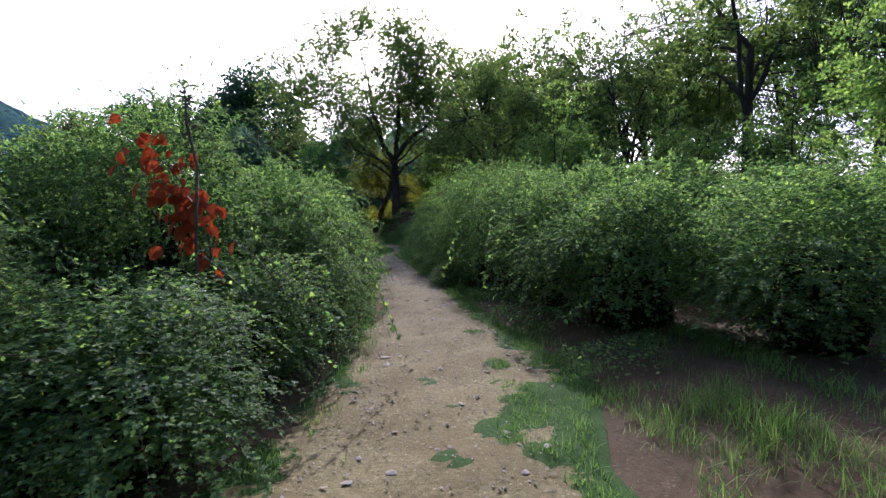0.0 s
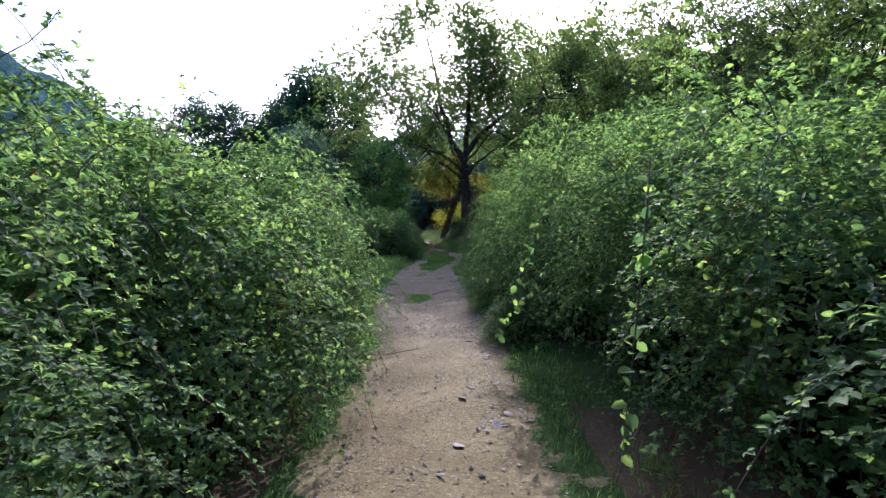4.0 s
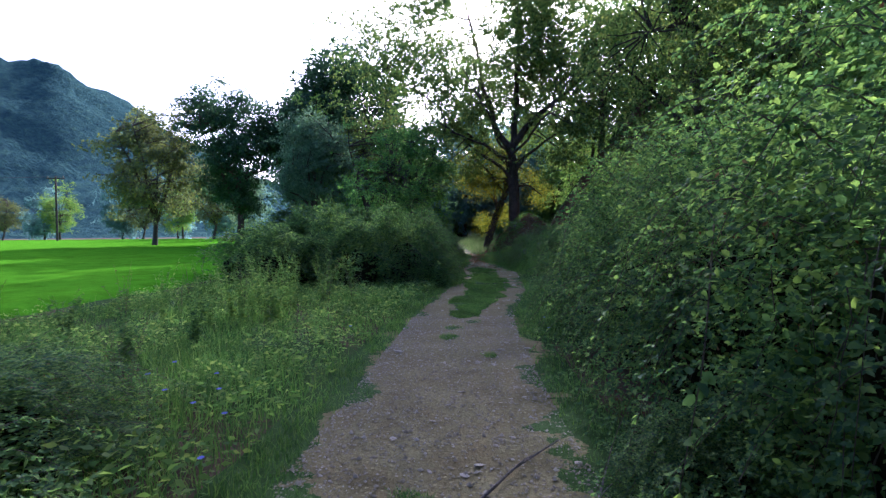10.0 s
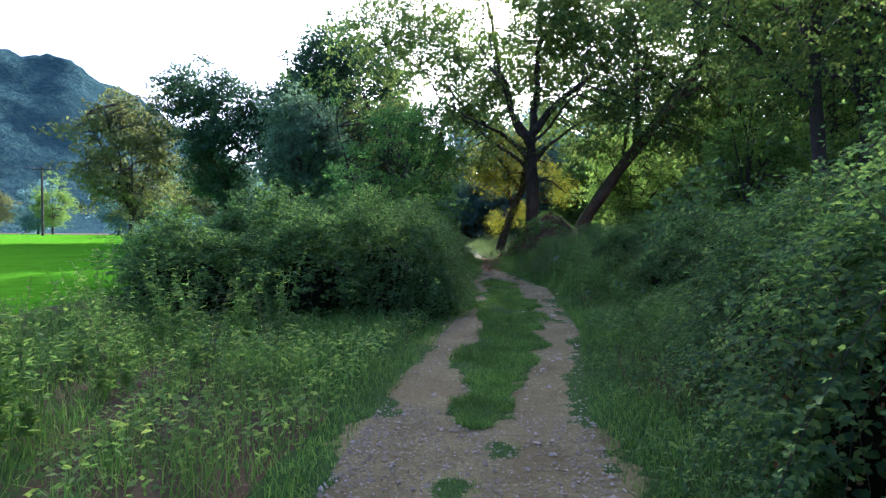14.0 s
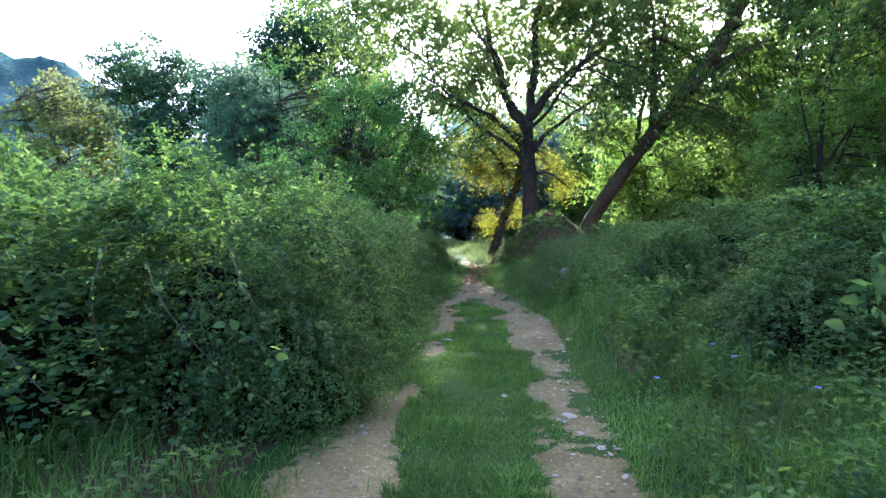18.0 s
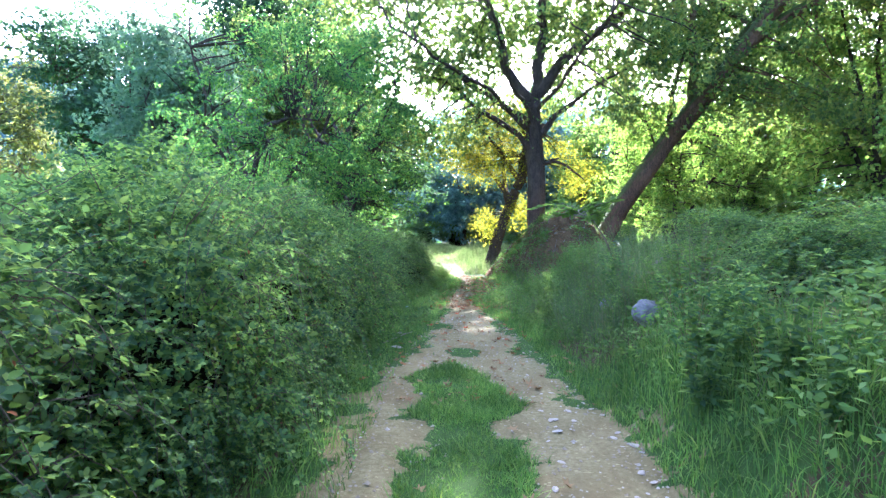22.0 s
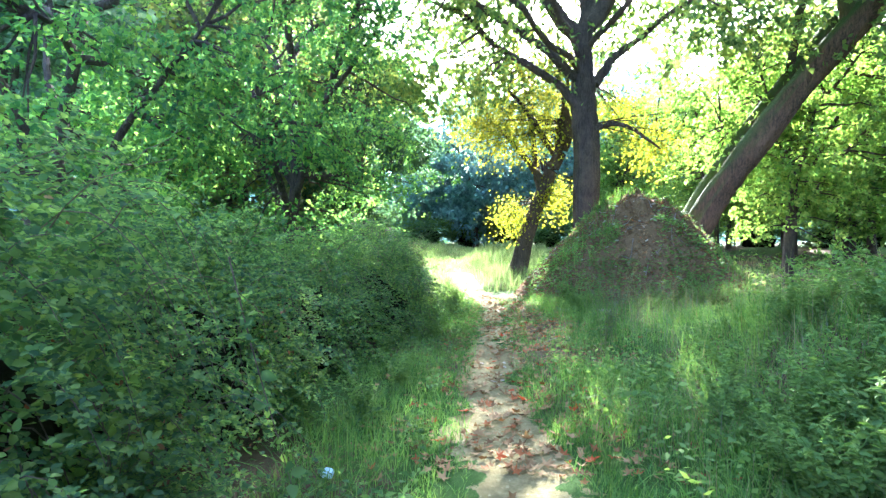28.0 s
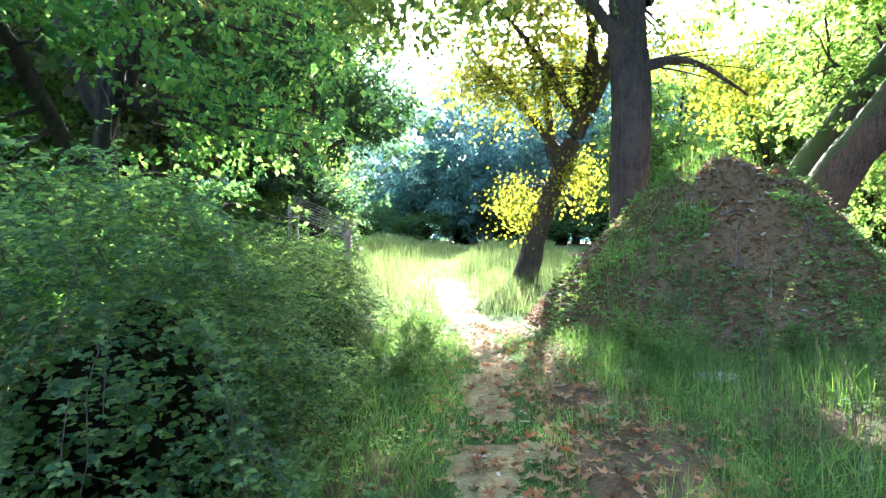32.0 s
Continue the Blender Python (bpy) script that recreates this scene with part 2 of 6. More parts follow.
# ---- building helpers ----
def mesh_np(name, verts, *faces):
    """A mesh from arrays: corner places, then faces with three or four corners each."""
    me = bpy.data.meshes.new(name)
    verts = np.asarray(verts, np.float32)
    faces = [np.asarray(f, np.int32) for f in faces if len(f)]
    me.vertices.add(len(verts))
    me.vertices.foreach_set("co", verts.ravel())
    sizes = np.concatenate([np.full(len(f), f.shape[1], np.int32) for f in faces])
    me.loops.add(int(sizes.sum()))
    me.loops.foreach_set("vertex_index", np.concatenate([f.ravel() for f in faces]))
    me.polygons.add(len(sizes))
    me.polygons.foreach_set("loop_start", np.r_[0, np.cumsum(sizes)[:-1]].astype(np.int32))
    me.polygons.foreach_set("loop_total", sizes)
    me.update(calc_edges=True)
    return me


def smooth(me):
    me.polygons.foreach_set("use_smooth", np.ones(len(me.polygons), bool))
    return me


def part(name, me, mat, parent=None, label=""):
    ob = new(name, me)
    if mat and not me.materials:
        me.materials.append(mat)
    ob.parent = parent
    return tagged(ob, label)


def joined(pieces):
    """Joins (verts, faces) pairs."""
    vs, fs, n = [], [], 0
    for v, f in pieces:
        vs.append(v)
        fs.append(np.asarray(f) + n)
        n += len(v)
    return np.concatenate(vs), np.concatenate(fs)


def unit(a):
    return a / np.maximum(np.linalg.norm(a, axis=-1, keepdims=True), 1e-9)


def leaf_arrays(p, d, n, length, width, fine=True):
    """Folded leaves at p, pointing along d, with their faces towards n."""
    d = unit(d)
    s = unit(np.cross(d, n))
    n = np.cross(s, d)
    L, W = np.asarray(length)[:, None], np.asarray(width)[:, None]
    if fine:
        v = np.stack([p, p + d * L * 0.28 + s * W * 0.46 + n * W * 0.14, p + d * L * 0.28 - s * W * 0.46 + n * W * 0.14,
                      p + d * L * 0.68 + s * W * 0.38 + n * W * 0.1, p + d * L * 0.68 - s * W * 0.38 + n * W * 0.1, p + d * L - n * L * 0.12], 1)
        f = np.array([[0, 2, 4, 5], [0, 5, 3, 1]])
    else:
        v = np.stack([p, p + d * L * 0.4 + s * W * 0.46 + n * W * 0.14, p + d * L * 1.15, p + d * L * 0.4 - s * W * 0.46 + n * W * 0.14], 1)
        f = np.array([[0, 3, 2, 1]])
    k = v.shape[1]
    return v.reshape(-1, 3), (f[None] + np.arange(len(p))[:, None, None] * k).reshape(-1, 4)


def tube(points, radii, sides=6):
    """A tapered round stem along points."""
    p = np.asarray(points, float)
    t = unit(np.gradient(p, axis=0))
    a = unit(np.cross(t, np.where(np.abs(t[:, 2:]) > 0.9, (1.0, 0, 0), (0, 0, 1.0))))
    b = np.cross(t, a)
    ang = np.arange(sides) * 2 * np.pi / sides
    r = np.asarray(radii, float)[:, None, None]
    v = p[:, None] + r * (a[:, None] * np.cos(ang)[None, :, None] + b[:, None] * np.sin(ang)[None, :, None])
    m = len(p)
    i, j = np.meshgrid(np.arange(m - 1), np.arange(sides), indexing="ij")
    f = np.stack([i * sides + j, i * sides + (j + 1) % sides, (i + 1) * sides + (j + 1) % sides, (i + 1) * sides + j], -1).reshape(-1, 4)
    return v.reshape(-1, 3), f


def waves(p, scale, seed, octaves=3):
    """Smooth noise of about -1 to 1 at points p, from sines."""
    rs = np.random.RandomState(seed)
    out, amp, tot = np.zeros(len(p)), 1.0, 0.0
    for _ in range(octaves):
        for _ in range(4):
            out += amp * np.sin(p @ rs.normal(0, scale, 3) + rs.uniform(0, 6.3))
        tot += amp * 1.6
        amp, scale = amp * 0.55, scale * 2.0
    return out / tot


def lerp(y, table):
    xs, ys = zip(*table)
    return np.interp(y, xs, ys)


def step(a, lo, hi):
    t = np.clip((a - lo) / (hi - lo), 0, 1)
    return t * t * (3 - 2 * t)


# ---- the lie of the land ----
LEFT = ((-6, -1.2), (4, -0.6), (5, -0.3), (6.5, 0.0), (9.6, 0.2), (12, 0.15), (14, 0.0), (17.4, -0.46), (19, -0.6), (23, -0.65), (25, -0.7), (27, -0.6),
        (30, -0.45), (33, -0.15), (36, -0.25), (39, -0.5), (42, -0.42), (45, -0.4), (47, -0.55), (54, -0.6), (57, -1.2), (63, -2.2), (70, -3.2))
RIGHT = ((-6, 0.9), (4, 1.13), (5.5, 1.7), (8, 1.75), (10.6, 1.65), (16, 1.55), (19, 1.45), (21, 1.3), (24, 1.2), (26, 1.2), (28, 1.45), (30, 1.72), (33, 1.8),
         (37, 1.8), (39, 1.55), (41, 1.25), (43, 0.9), (45, 0.45), (47, 0.1), (54, 0.0), (57, -0.45), (63, -1.3), (70, -2.4))
STRIP_L = ((25.6, 0.2), (26, 0.12), (27.8, -0.15), (30, 0.1), (33, 0.05), (36.7, 0.0), (39, -0.15), (39.5, 0.1))
STRIP_R = ((25.6, 0.3), (26, 0.4), (27.9, 0.8), (30, 1.12), (33, 1.12), (37, 1.08), (38.3, 0.9), (39.5, 0.3))


def height(x, y):
    x, y = np.asarray(x, float), np.asarray(y, float)
    z = 0.013 * np.clip(y - 16, 0, 70) * step(-x, 4, 12) + 0.05 * np.clip(y - 60, 0, 22) * step(x, -14, -8)
    z = z + 0.85 * step(x, 1.65, 2.8) * step(y, 31, 36) * (1 - step(y, 46, 53))
    z = z + 0.25 * step(x, 1.8, 4.0) * (1 - step(y, 31, 36))
    z = z + 0.012 * np.sin(3.1 * x + 1.3 * y) + 0.01 * np.sin(5.3 * y - 2.2 * x)
    mid = (lerp(y, LEFT) + lerp(y, RIGHT)) / 2
    return z - 0.03 * np.exp(-((x - mid) / 0.8) ** 2)


TUFTS = ((0.15, 24.6, 0.16), (0.1, 23.8, 0.14), (0.45, 25.2, 0.14), (1.45, 8.2, 0.18), (1.37, 6.5, 0.16), (1.25, 4.95, 0.24), (0.75, 22.6, 0.1), (0.3, 40.4, 0.16), (0.1, 47.5, 0.15), (0.3, 46.2, 0.16))


def turf_cover(x, y):
    """How much of the path is grown over."""
    q = np.stack([np.ravel(x), np.ravel(y), 0 * np.ravel(x)], 1)
    n = (0.22 * waves(q, 1.7, 31) + 0.18 * waves(q, 5.0, 32) + 0.12 * waves(q, 15.0, 33, 2)).reshape(np.shape(x))
    strip = np.minimum(x - lerp(y, STRIP_L), lerp(y, STRIP_R) - x) + n * 0.75
    strip = np.where((y > 25.6) & (y < 39.5), strip, -1)
    patch = 0.3 - np.hypot((x - 0.33) / 1.0, (y - 18.1) / 2.2) + n * 0.3
    for tx, ty, tr in TUFTS:
        patch = np.maximum(patch, tr - np.hypot(x - tx, (y - ty) * 0.8) + n * 0.2)
    side = np.maximum(lerp(y, LEFT) - x - 0.3 * (1 - step(y, 9, 14)), x - lerp(y, RIGHT)) + n * 0.9
    late = np.where(y > 56, (y - 56) * 0.05 - 0.25 + n, -1)
    first = np.where((y < 6.4), np.minimum(x - 1.15, 1.5 - abs(y - 4.6)) + n * 2.2 + 0.35 * np.sin(9 * x) * np.sin(7 * y) - 0.1, -1)
    return np.clip(0.5 + 2.2 * np.maximum.reduce([strip, patch, side, late, first]), 0, 1)


def sheet(name, xs, ys, z, mat, label, category, turf=None):
    X, Y = np.meshgrid(xs, ys)
    v = np.stack([X.ravel(), Y.ravel(), z(X.ravel(), Y.ravel())], 1)
    w = len(xs)
    i, j = np.meshgrid(np.arange(len(ys) - 1), np.arange(w - 1), indexing="ij")
    f = np.stack([i * w + j, i * w + j + 1, (i + 1) * w + j + 1, (i + 1) * w + j], -1).reshape(-1, 4)
    me = smooth(mesh_np(name, v, f))
    if turf is not None:
        me.attributes.new("turf", "FLOAT", "POINT").data.foreach_set("value", np.asarray(turf(v[:, 0], v[:, 1]), np.float32))
    return tagged(part(name, me, mat), label, category, kind="structure")


near = np.arange(-7, 9, 0.25)
sheet("ground", np.r_[-3000, -900, -300, -120, np.arange(-60, -7, 3), near, np.arange(9, 62, 3), 120, 300, 900, 3000],
      np.r_[-3000, -600, -100, -30, np.arange(-9, 75, 0.3), np.arange(76, 140, 4), 200, 400, 900, 3000], lambda x, y: height(x, y) - 0.03,
      GROUND_SOIL, "dark soil grown with low green grass", "ground", lambda x, y: 0.5 - 0.3 * (1 - step(y, 8, 13)) * (1 - step(np.abs(x - 1), 4.0, 6.5)) + 0.2 * np.sin(0.9 * x + y) - 0.5 * step(y, 45.5, 47) * (1 - step(y, 52.5, 54)) * step(x, -0.6, 0) * (1 - step(x, 0.9, 1.5)))
rows = np.arange(-6, 69, 0.09)
cols = np.linspace(-0.22, 1.22, 32)
lo, hi = lerp(rows, LEFT), lerp(rows, RIGHT)
PX = lo[:, None] + (hi - lo)[:, None] * cols[None]
PY = np.repeat(rows[:, None], len(cols), 1)
rim = 0.035 * (1 - np.clip(np.abs(cols - 0.5) * 2 - 0.8, 0, 1) / 0.64)[None]
pv = np.stack([PX.ravel(), PY.ravel(), (height(PX, PY) + rim - 0.03).ravel()], 1)
pv[:, 2] += 0.008 * waves(pv, 6.0, 3) + 0.02 * (turf_cover(pv[:, 0], pv[:, 1]) - 0.5)
w = len(cols)
ii, jj = np.meshgrid(np.arange(len(rows) - 1), np.arange(w - 1), indexing="ij")
me = smooth(mesh_np("dirt_path", pv, np.stack([ii * w + jj, ii * w + jj + 1, (ii + 1) * w + jj + 1, (ii + 1) * w + jj], -1).reshape(-1, 4)))
me.attributes.new("turf", "FLOAT", "POINT").data.foreach_set("value", turf_cover(pv[:, 0], pv[:, 1]).astype(np.float32))
tagged(part("dirt_path", me, PATH_SOIL), "pale brown trodden dirt path with a grassy middle strip", "path", kind="structure")
sheet("field", np.r_[-260, -180, -120, np.arange(-90, -6, 1.0)], np.r_[np.arange(-60, 12, 6.0), np.arange(12, 70, 2.0), np.arange(70, 125, 6)],
      lambda x, y: height(x, y) + 0.12 + 0.05 * np.sin(0.7 * x) * np.sin(0.5 * y) - 0.5 * step(x, -9, -7), FIELD, "bright green flat crop field in sun", "field")


# ---- plants ----
def ground_pose(x, y, rz=0, sx=1, sy=None, sz=None, sink=0.05):
    sy, sz = sx if sy is None else sy, sx if sz is None else sz
    return pose(x, y, float(height(x, y)) - sink, 0, 0, rz) @ Matrix.Diagonal((sx, sy, sz, 1))


def placed(ob, m):
    """A further copy of a thing at m, whatever the scale of the first."""
    return copy_thing(ob, m @ Matrix.Diagonal([1 / s for s in ob.scale] + [1]))


def trifoliate(p, d, n, size, rs):
    """Bramble leaves of three leaflets at nodes p, stalks along d, faces towards n."""
    k = len(p)
    d = unit(d)
    side = unit(np.cross(d, n))
    stem = p + d * (size * 0.45)[:, None]
    out = []
    for turn, far, big in ((0.0, 1.0, 1.0), (1.15, 0.7, 0.82), (-1.15, 0.7, 0.82)):
        way = d * math.cos(turn) + side * math.sin(turn) + rs.normal(0, 0.16, (k, 3))
        sz = size * big * rs.uniform(0.85, 1.15, k)
        out.append(leaf_arrays(p + (stem - p) * far, way, n + rs.normal(0, 0.2, (k, 3)), sz, sz * rs.uniform(0.62, 0.8, k), True))
    return joined(out)


def bramble(seed, sprays, nodes, size, label, leaf_mat, canes=20, foot=0.7, low=0.3):
    """An arching bramble bush about 1.5 m in radius and 2.6 m high: leafy sprays over a core painted dark as inner
    shade.
    foot: how far it draws in below; low: how leafy it is there."""
    rs = np.random.RandomState(seed)
    root = tagged(new("bramble_bush"), label, "bush", "brambles along the path")
    near = size < 0.06
    knobs = unit(rs.normal(size=(13, 3)) * [1, 1, 0.7] + [0, 0, 0.45])
    knob_size = rs.uniform(0.05, 0.26, 13)

    def surface(d, k=1.0):
        lump = 0.9 + 0.1 * waves(d, 2.6, seed) + 0.06 * waves(d, 7.5, seed + 1, 2)
        lump = lump + (knob_size * np.exp(-((1 - d @ knobs.T) / 0.09))).max(1)
        q = d * np.array([1.36, 1.36, 2.4]) * (lump * k)[:, None]
        q[:, 2] = np.abs(q[:, 2])
        q[:, :2] *= (foot + (1 - foot) * step(q[:, 2], 0.1, 1.25))[:, None]
        return q

    d = unit(rs.normal(size=(sprays * 6, 3)) * [1, 1, 1.1])
    d[:, 2] = np.abs(d[:, 2]) * 0.97 + 0.03
    d = unit(d)
    d = d[rs.rand(len(d)) < 0.3 + 0.7 * step(d[:, 0] + 0.55 * d[:, 2], -0.45, 0.05)]
    d = d[rs.rand(len(d)) < (low + (1 - low) * step(d[:, 2], 0.1, 0.5)) * (0.35 + 0.65 * step(waves(d, 5.5, seed + 4, 2), -0.5, 0.2))][:sprays]
    sprays = len(d)
    p0 = surface(d, 0.98 - np.abs(rs.normal(0, 0.11, sprays)))
    out = unit(d * np.array([1, 1, 0.75]))
    way = unit(out + rs.normal(0, 0.6, (sprays, 3)) + [0, 0, 0.15])
    long = rs.uniform(0.16, 0.42, sprays)[:, None] * np.where(rs.rand(sprays) < 0.16, 1.8, 1)[:, None]
    droop = rs.uniform(0.15, 0.8, sprays)[:, None]
    t = (np.arange(nodes)[None] + rs.uniform(0.2, 0.8, (sprays, nodes)))[..., None] / nodes
    p = p0[:, None] + way[:, None] * long[:, None] * t - np.array([0, 0, 1.0]) * (droop * long)[:, None] * t * t
    side = unit(np.cross(way, [0, 0, 1.0]))[:, None] * np.where(np.arange(nodes) % 2, 1, -1)[None, :, None]
    n = sprays * nodes
    lw = unit(side * 0.8 + way[:, None] * 0.7 + rs.normal(0, 0.3, (sprays, nodes, 3))).reshape(n, 3)
    face = unit(np.repeat(out, nodes, 0) * 0.6 + np.array([0, 0, 0.8]) + rs.normal(0, 0.32, (n, 3)))
    sz = size * rs.uniform(0.65, 1.25, n) * (1.15 - 0.45 * t.reshape(-1))
    if near:
        pieces = [trifoliate(p.reshape(n, 3), lw, face, sz, rs)]
    else:
        pieces = [leaf_arrays(p.reshape(n, 3), lw, face, sz, sz * rs.uniform(0.66, 0.86, n), False)]
    inner = 5200 if near else 900
    di = unit(rs.normal(size=(inner, 3)))
    di[:, 2] = np.abs(di[:, 2])
    di = di[rs.rand(inner) < low + (1 - low) * step(di[:, 2], 0.05, 0.45)]
    inner = len(di)
    si = size * rs.uniform(0.9, 1.5, inner)
    pieces.append(leaf_arrays(surface(di, rs.uniform(0.55, 0.88, inner)), unit(di + rs.normal(0, 0.8, (inner, 3))), unit(di + [0, 0, 0.6] + rs.normal(0, 0.3, (inner, 3))), si, si * 0.9, near))
    stems = []

    def shoot(line, k, lead):
        stems.append(tube(line, np.linspace(0.005, 0.002, len(line)), 3))
        u = np.sort(rs.uniform(0.1, 1, k))
        at = np.stack([np.interp(u, np.linspace(0, 1, len(line)), line[:, c]) for c in range(3)], 1)
        z = size * rs.uniform(0.6, 1.05, k) * (1.1 - 0.4 * u)
        a, b = unit(rs.normal(0, 0.7, (k, 3)) + lead * 0.5), unit(rs.normal(0, 0.4, (k, 3)) + [0, 0, 1])
        pieces.append(trifoliate(at, a, b, z, rs) if near else leaf_arrays(at, a, b, z, z * 0.8, False))

    if near:
        k, m = 150, 26
        da = unit(rs.normal(size=(k * 4, 3)) * [1, 1, 0.9] + [0.25, 0, 0.35])
        da[:, 2] = np.abs(da[:, 2])
        da = da[da[:, 2] > 0.12 + 0.3 * (1 - low) * rs.rand(len(da))][:k]
        k = len(da)
        a0 = surface(da, rs.uniform(0.72, 0.95, k))
        o = unit(da * [1, 1, 0.15] + rs.normal(0, 0.35, (k, 3)) * [1, 1, 0.2])
        L, fall = rs.uniform(0.45, 1.05, (k, 1)), rs.uniform(0.7, 1.7, (k, 1))
        rise = rs.uniform(0.4, 1.1, (k, 1))
        u = np.linspace(0, 1, 8)
        for q, w, ll, ff, rr2 in zip(a0, o, L[:, 0], fall[:, 0], rise[:, 0]):
            stems.append(tube(q + w * ll * u[:, None] * 0.8 + np.array([0, 0, 1.0]) * (ll * (rr2 * u - ff * u * u))[:, None], np.linspace(0.004, 0.0018, 8), 3))
        u = np.sort(rs.uniform(0.08, 1, (k, m)), 1)[..., None]
        at = a0[:, None] + o[:, None] * (L * 0.8)[:, None] * u + np.array([0, 0, 1.0]) * (L[:, None] * (rise[:, None] * u - fall[:, None] * u * u))
        sd = unit(np.cross(o, [0, 0, 1.0]))[:, None] * np.where(np.arange(m) % 2, 1, -1)[None, :, None]
        n = k * m
        lw = unit(sd * 0.9 + o[:, None] * 0.5 + rs.normal(0, 0.3, (k, m, 3)) - [0, 0, 0.15]).reshape(n, 3)
        fc = unit(np.repeat(o, m, 0) * 0.55 + np.array([0, 0, 0.85]) + rs.normal(0, 0.3, (n, 3)))
        pieces.append(trifoliate(at.reshape(n, 3), lw, fc, size * rs.uniform(0.7, 1.2, n) * (1.2 - 0.55 * u.reshape(-1)), rs))
    for i in range(canes):
        a = rs.uniform(0, 6.283)
        e = rs.uniform(0.75, 1.5) if i % 3 == 0 else rs.uniform(0.3, 1.1)
        d0 = np.array([[np.cos(a) * np.cos(e), np.sin(a) * np.cos(e), np.sin(e)]])
        s0 = surface(d0, np.array([0.88]))[0]
        o = unit(d0 * np.array([1, 1, 0.2]))[0]
        t = np.linspace(0, 1, 9)[:, None]
        L = rs.uniform(0.3, 0.9)
        fall = rs.uniform(0.1, 0.7) if i % 3 == 0 else rs.uniform(0.7, 1.9)
        line = s0 + o * L * t + np.array([0, 0, 1]) * (L * 0.8 * t - L * fall * t * t) + rs.normal(0, 0.012, (9, 3))
        shoot(line, 11 if near else 24, o)
    for _ in range(canes // 2):
        a = rs.uniform(0, 6.283)
        o = np.array([np.cos(a), np.sin(a), 0])
        t = np.linspace(0, 1, 9)[:, None]
        s0 = surface(unit(o + [0, 0, 0.75])[None], np.array([0.96]))[0]
        line = s0 + o * rs.uniform(0.05, 0.3) * t - np.array([0, 0, rs.uniform(0.4, 1.1)]) * t * t + rs.normal(0, 0.02, (9, 3))
        shoot(line, 10 if near else 18, o)
    for _ in range(canes):
        a = rs.uniform(0, 6.283)
        o = np.array([np.cos(a), np.sin(a), 0])
        t = np.linspace(0, 1, 8)[:, None]
        line = o * (0.72 + rs.uniform(0.1, 0.35) * t) + np.array([0, 0, 1.0]) * (rs.uniform(0.8, 1.5) - 1.1 * t * t) + np.array([-o[1], o[0], 0]) * rs.uniform(-0.4, 0.4) * t + rs.normal(0, 0.03, (8, 3))
        line[:, 2] = np.maximum(line[:, 2], 0.03)
        stems.append(tube(line, np.linspace(0.005, 0.002, 8), 3))
    tagged(part("foliage", mesh_np("bramble_foliage", *joined(pieces)), leaf_mat, root), kind="stuff")
    tagged(part("cane_tangle", mesh_np("bramble_canes", *joined(stems)), CANE, root, "thin arching thorny canes"), kind="stuff")
    if near:
        k = 420
        dd = unit(rs.normal(size=(k, 3)))
        dd[:, 2] = np.abs(dd[:, 2]) * 0.45
        z = size * rs.uniform(0.5, 1.1, k)
        dead = leaf_arrays(surface(unit(dd), rs.uniform(0.74, 0.95, k)), unit(rs.normal(size=(k, 3)) - [0, 0, 0.8]), unit(rs.normal(size=(k, 3))), z, z * 0.6, True)
        tagged(part("dead_leaves", mesh_np("bramble_dead", *dead), DEAD, root, "withered brown leaves low in the bush"), kind="stuff")
    # closed core, coloured dark to stand for shade inside the bush
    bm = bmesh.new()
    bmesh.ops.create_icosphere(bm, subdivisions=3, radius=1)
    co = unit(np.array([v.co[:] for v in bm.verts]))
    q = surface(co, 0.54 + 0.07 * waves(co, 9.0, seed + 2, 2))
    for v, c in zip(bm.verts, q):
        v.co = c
    me = bpy.data.meshes.new("bramble_shade_core")
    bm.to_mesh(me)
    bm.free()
    part("shade_core", smooth(me), SHADE_CORE, root, "closed core for the tangled inner growth, inner shade painted near black")
    return root


# breaks in the crowns through which the sun reaches the ground: a place on the ground and a width
BREAKS = ((0.2, 46.4, 0.0, 1.3), (1.45, 47.6, 0.3, 0.6), (1.7, 51.0, 0.2, 0.8), (-0.5, 49.2, 0.0, 0.5), (0.4, 33.2, 0.0, 0.5), (0.6, 36.2, 0.0, 0.4), (-2.3, 33.0, 2.3, 1.0), (-3.6, 35.2, 2.4, 0.8), (-5.2, 52.6, 6.0, 1.7), (-6.2, 48.6, 4.6, 1.3), (-4.6, 26.8, 0.6, 1.7), (9.6, 60.0, 4.5, 2.5))


def in_crown(p):
    """Which of the places p keep their leaves."""
    d = np.array([math.sin(SUN_AZ) * math.cos(SUN_EL), math.cos(SUN_AZ) * math.cos(SUN_EL), math.sin(SUN_EL)])
    ok, keep = np.ones(len(p), bool), np.random.RandomState(len(p)).rand(len(p))
    for x, y, z, r in BREAKS:
        q = p - np.array([x, y, z])
        off = np.linalg.norm(q - (q @ d)[:, None] * d, axis=1)
        ok &= (off > r * (1 + 0.35 * np.sin(1.7 * p[:, 2] + 2.3 * p[:, 0]))) | (keep < 0.2)
    return ok


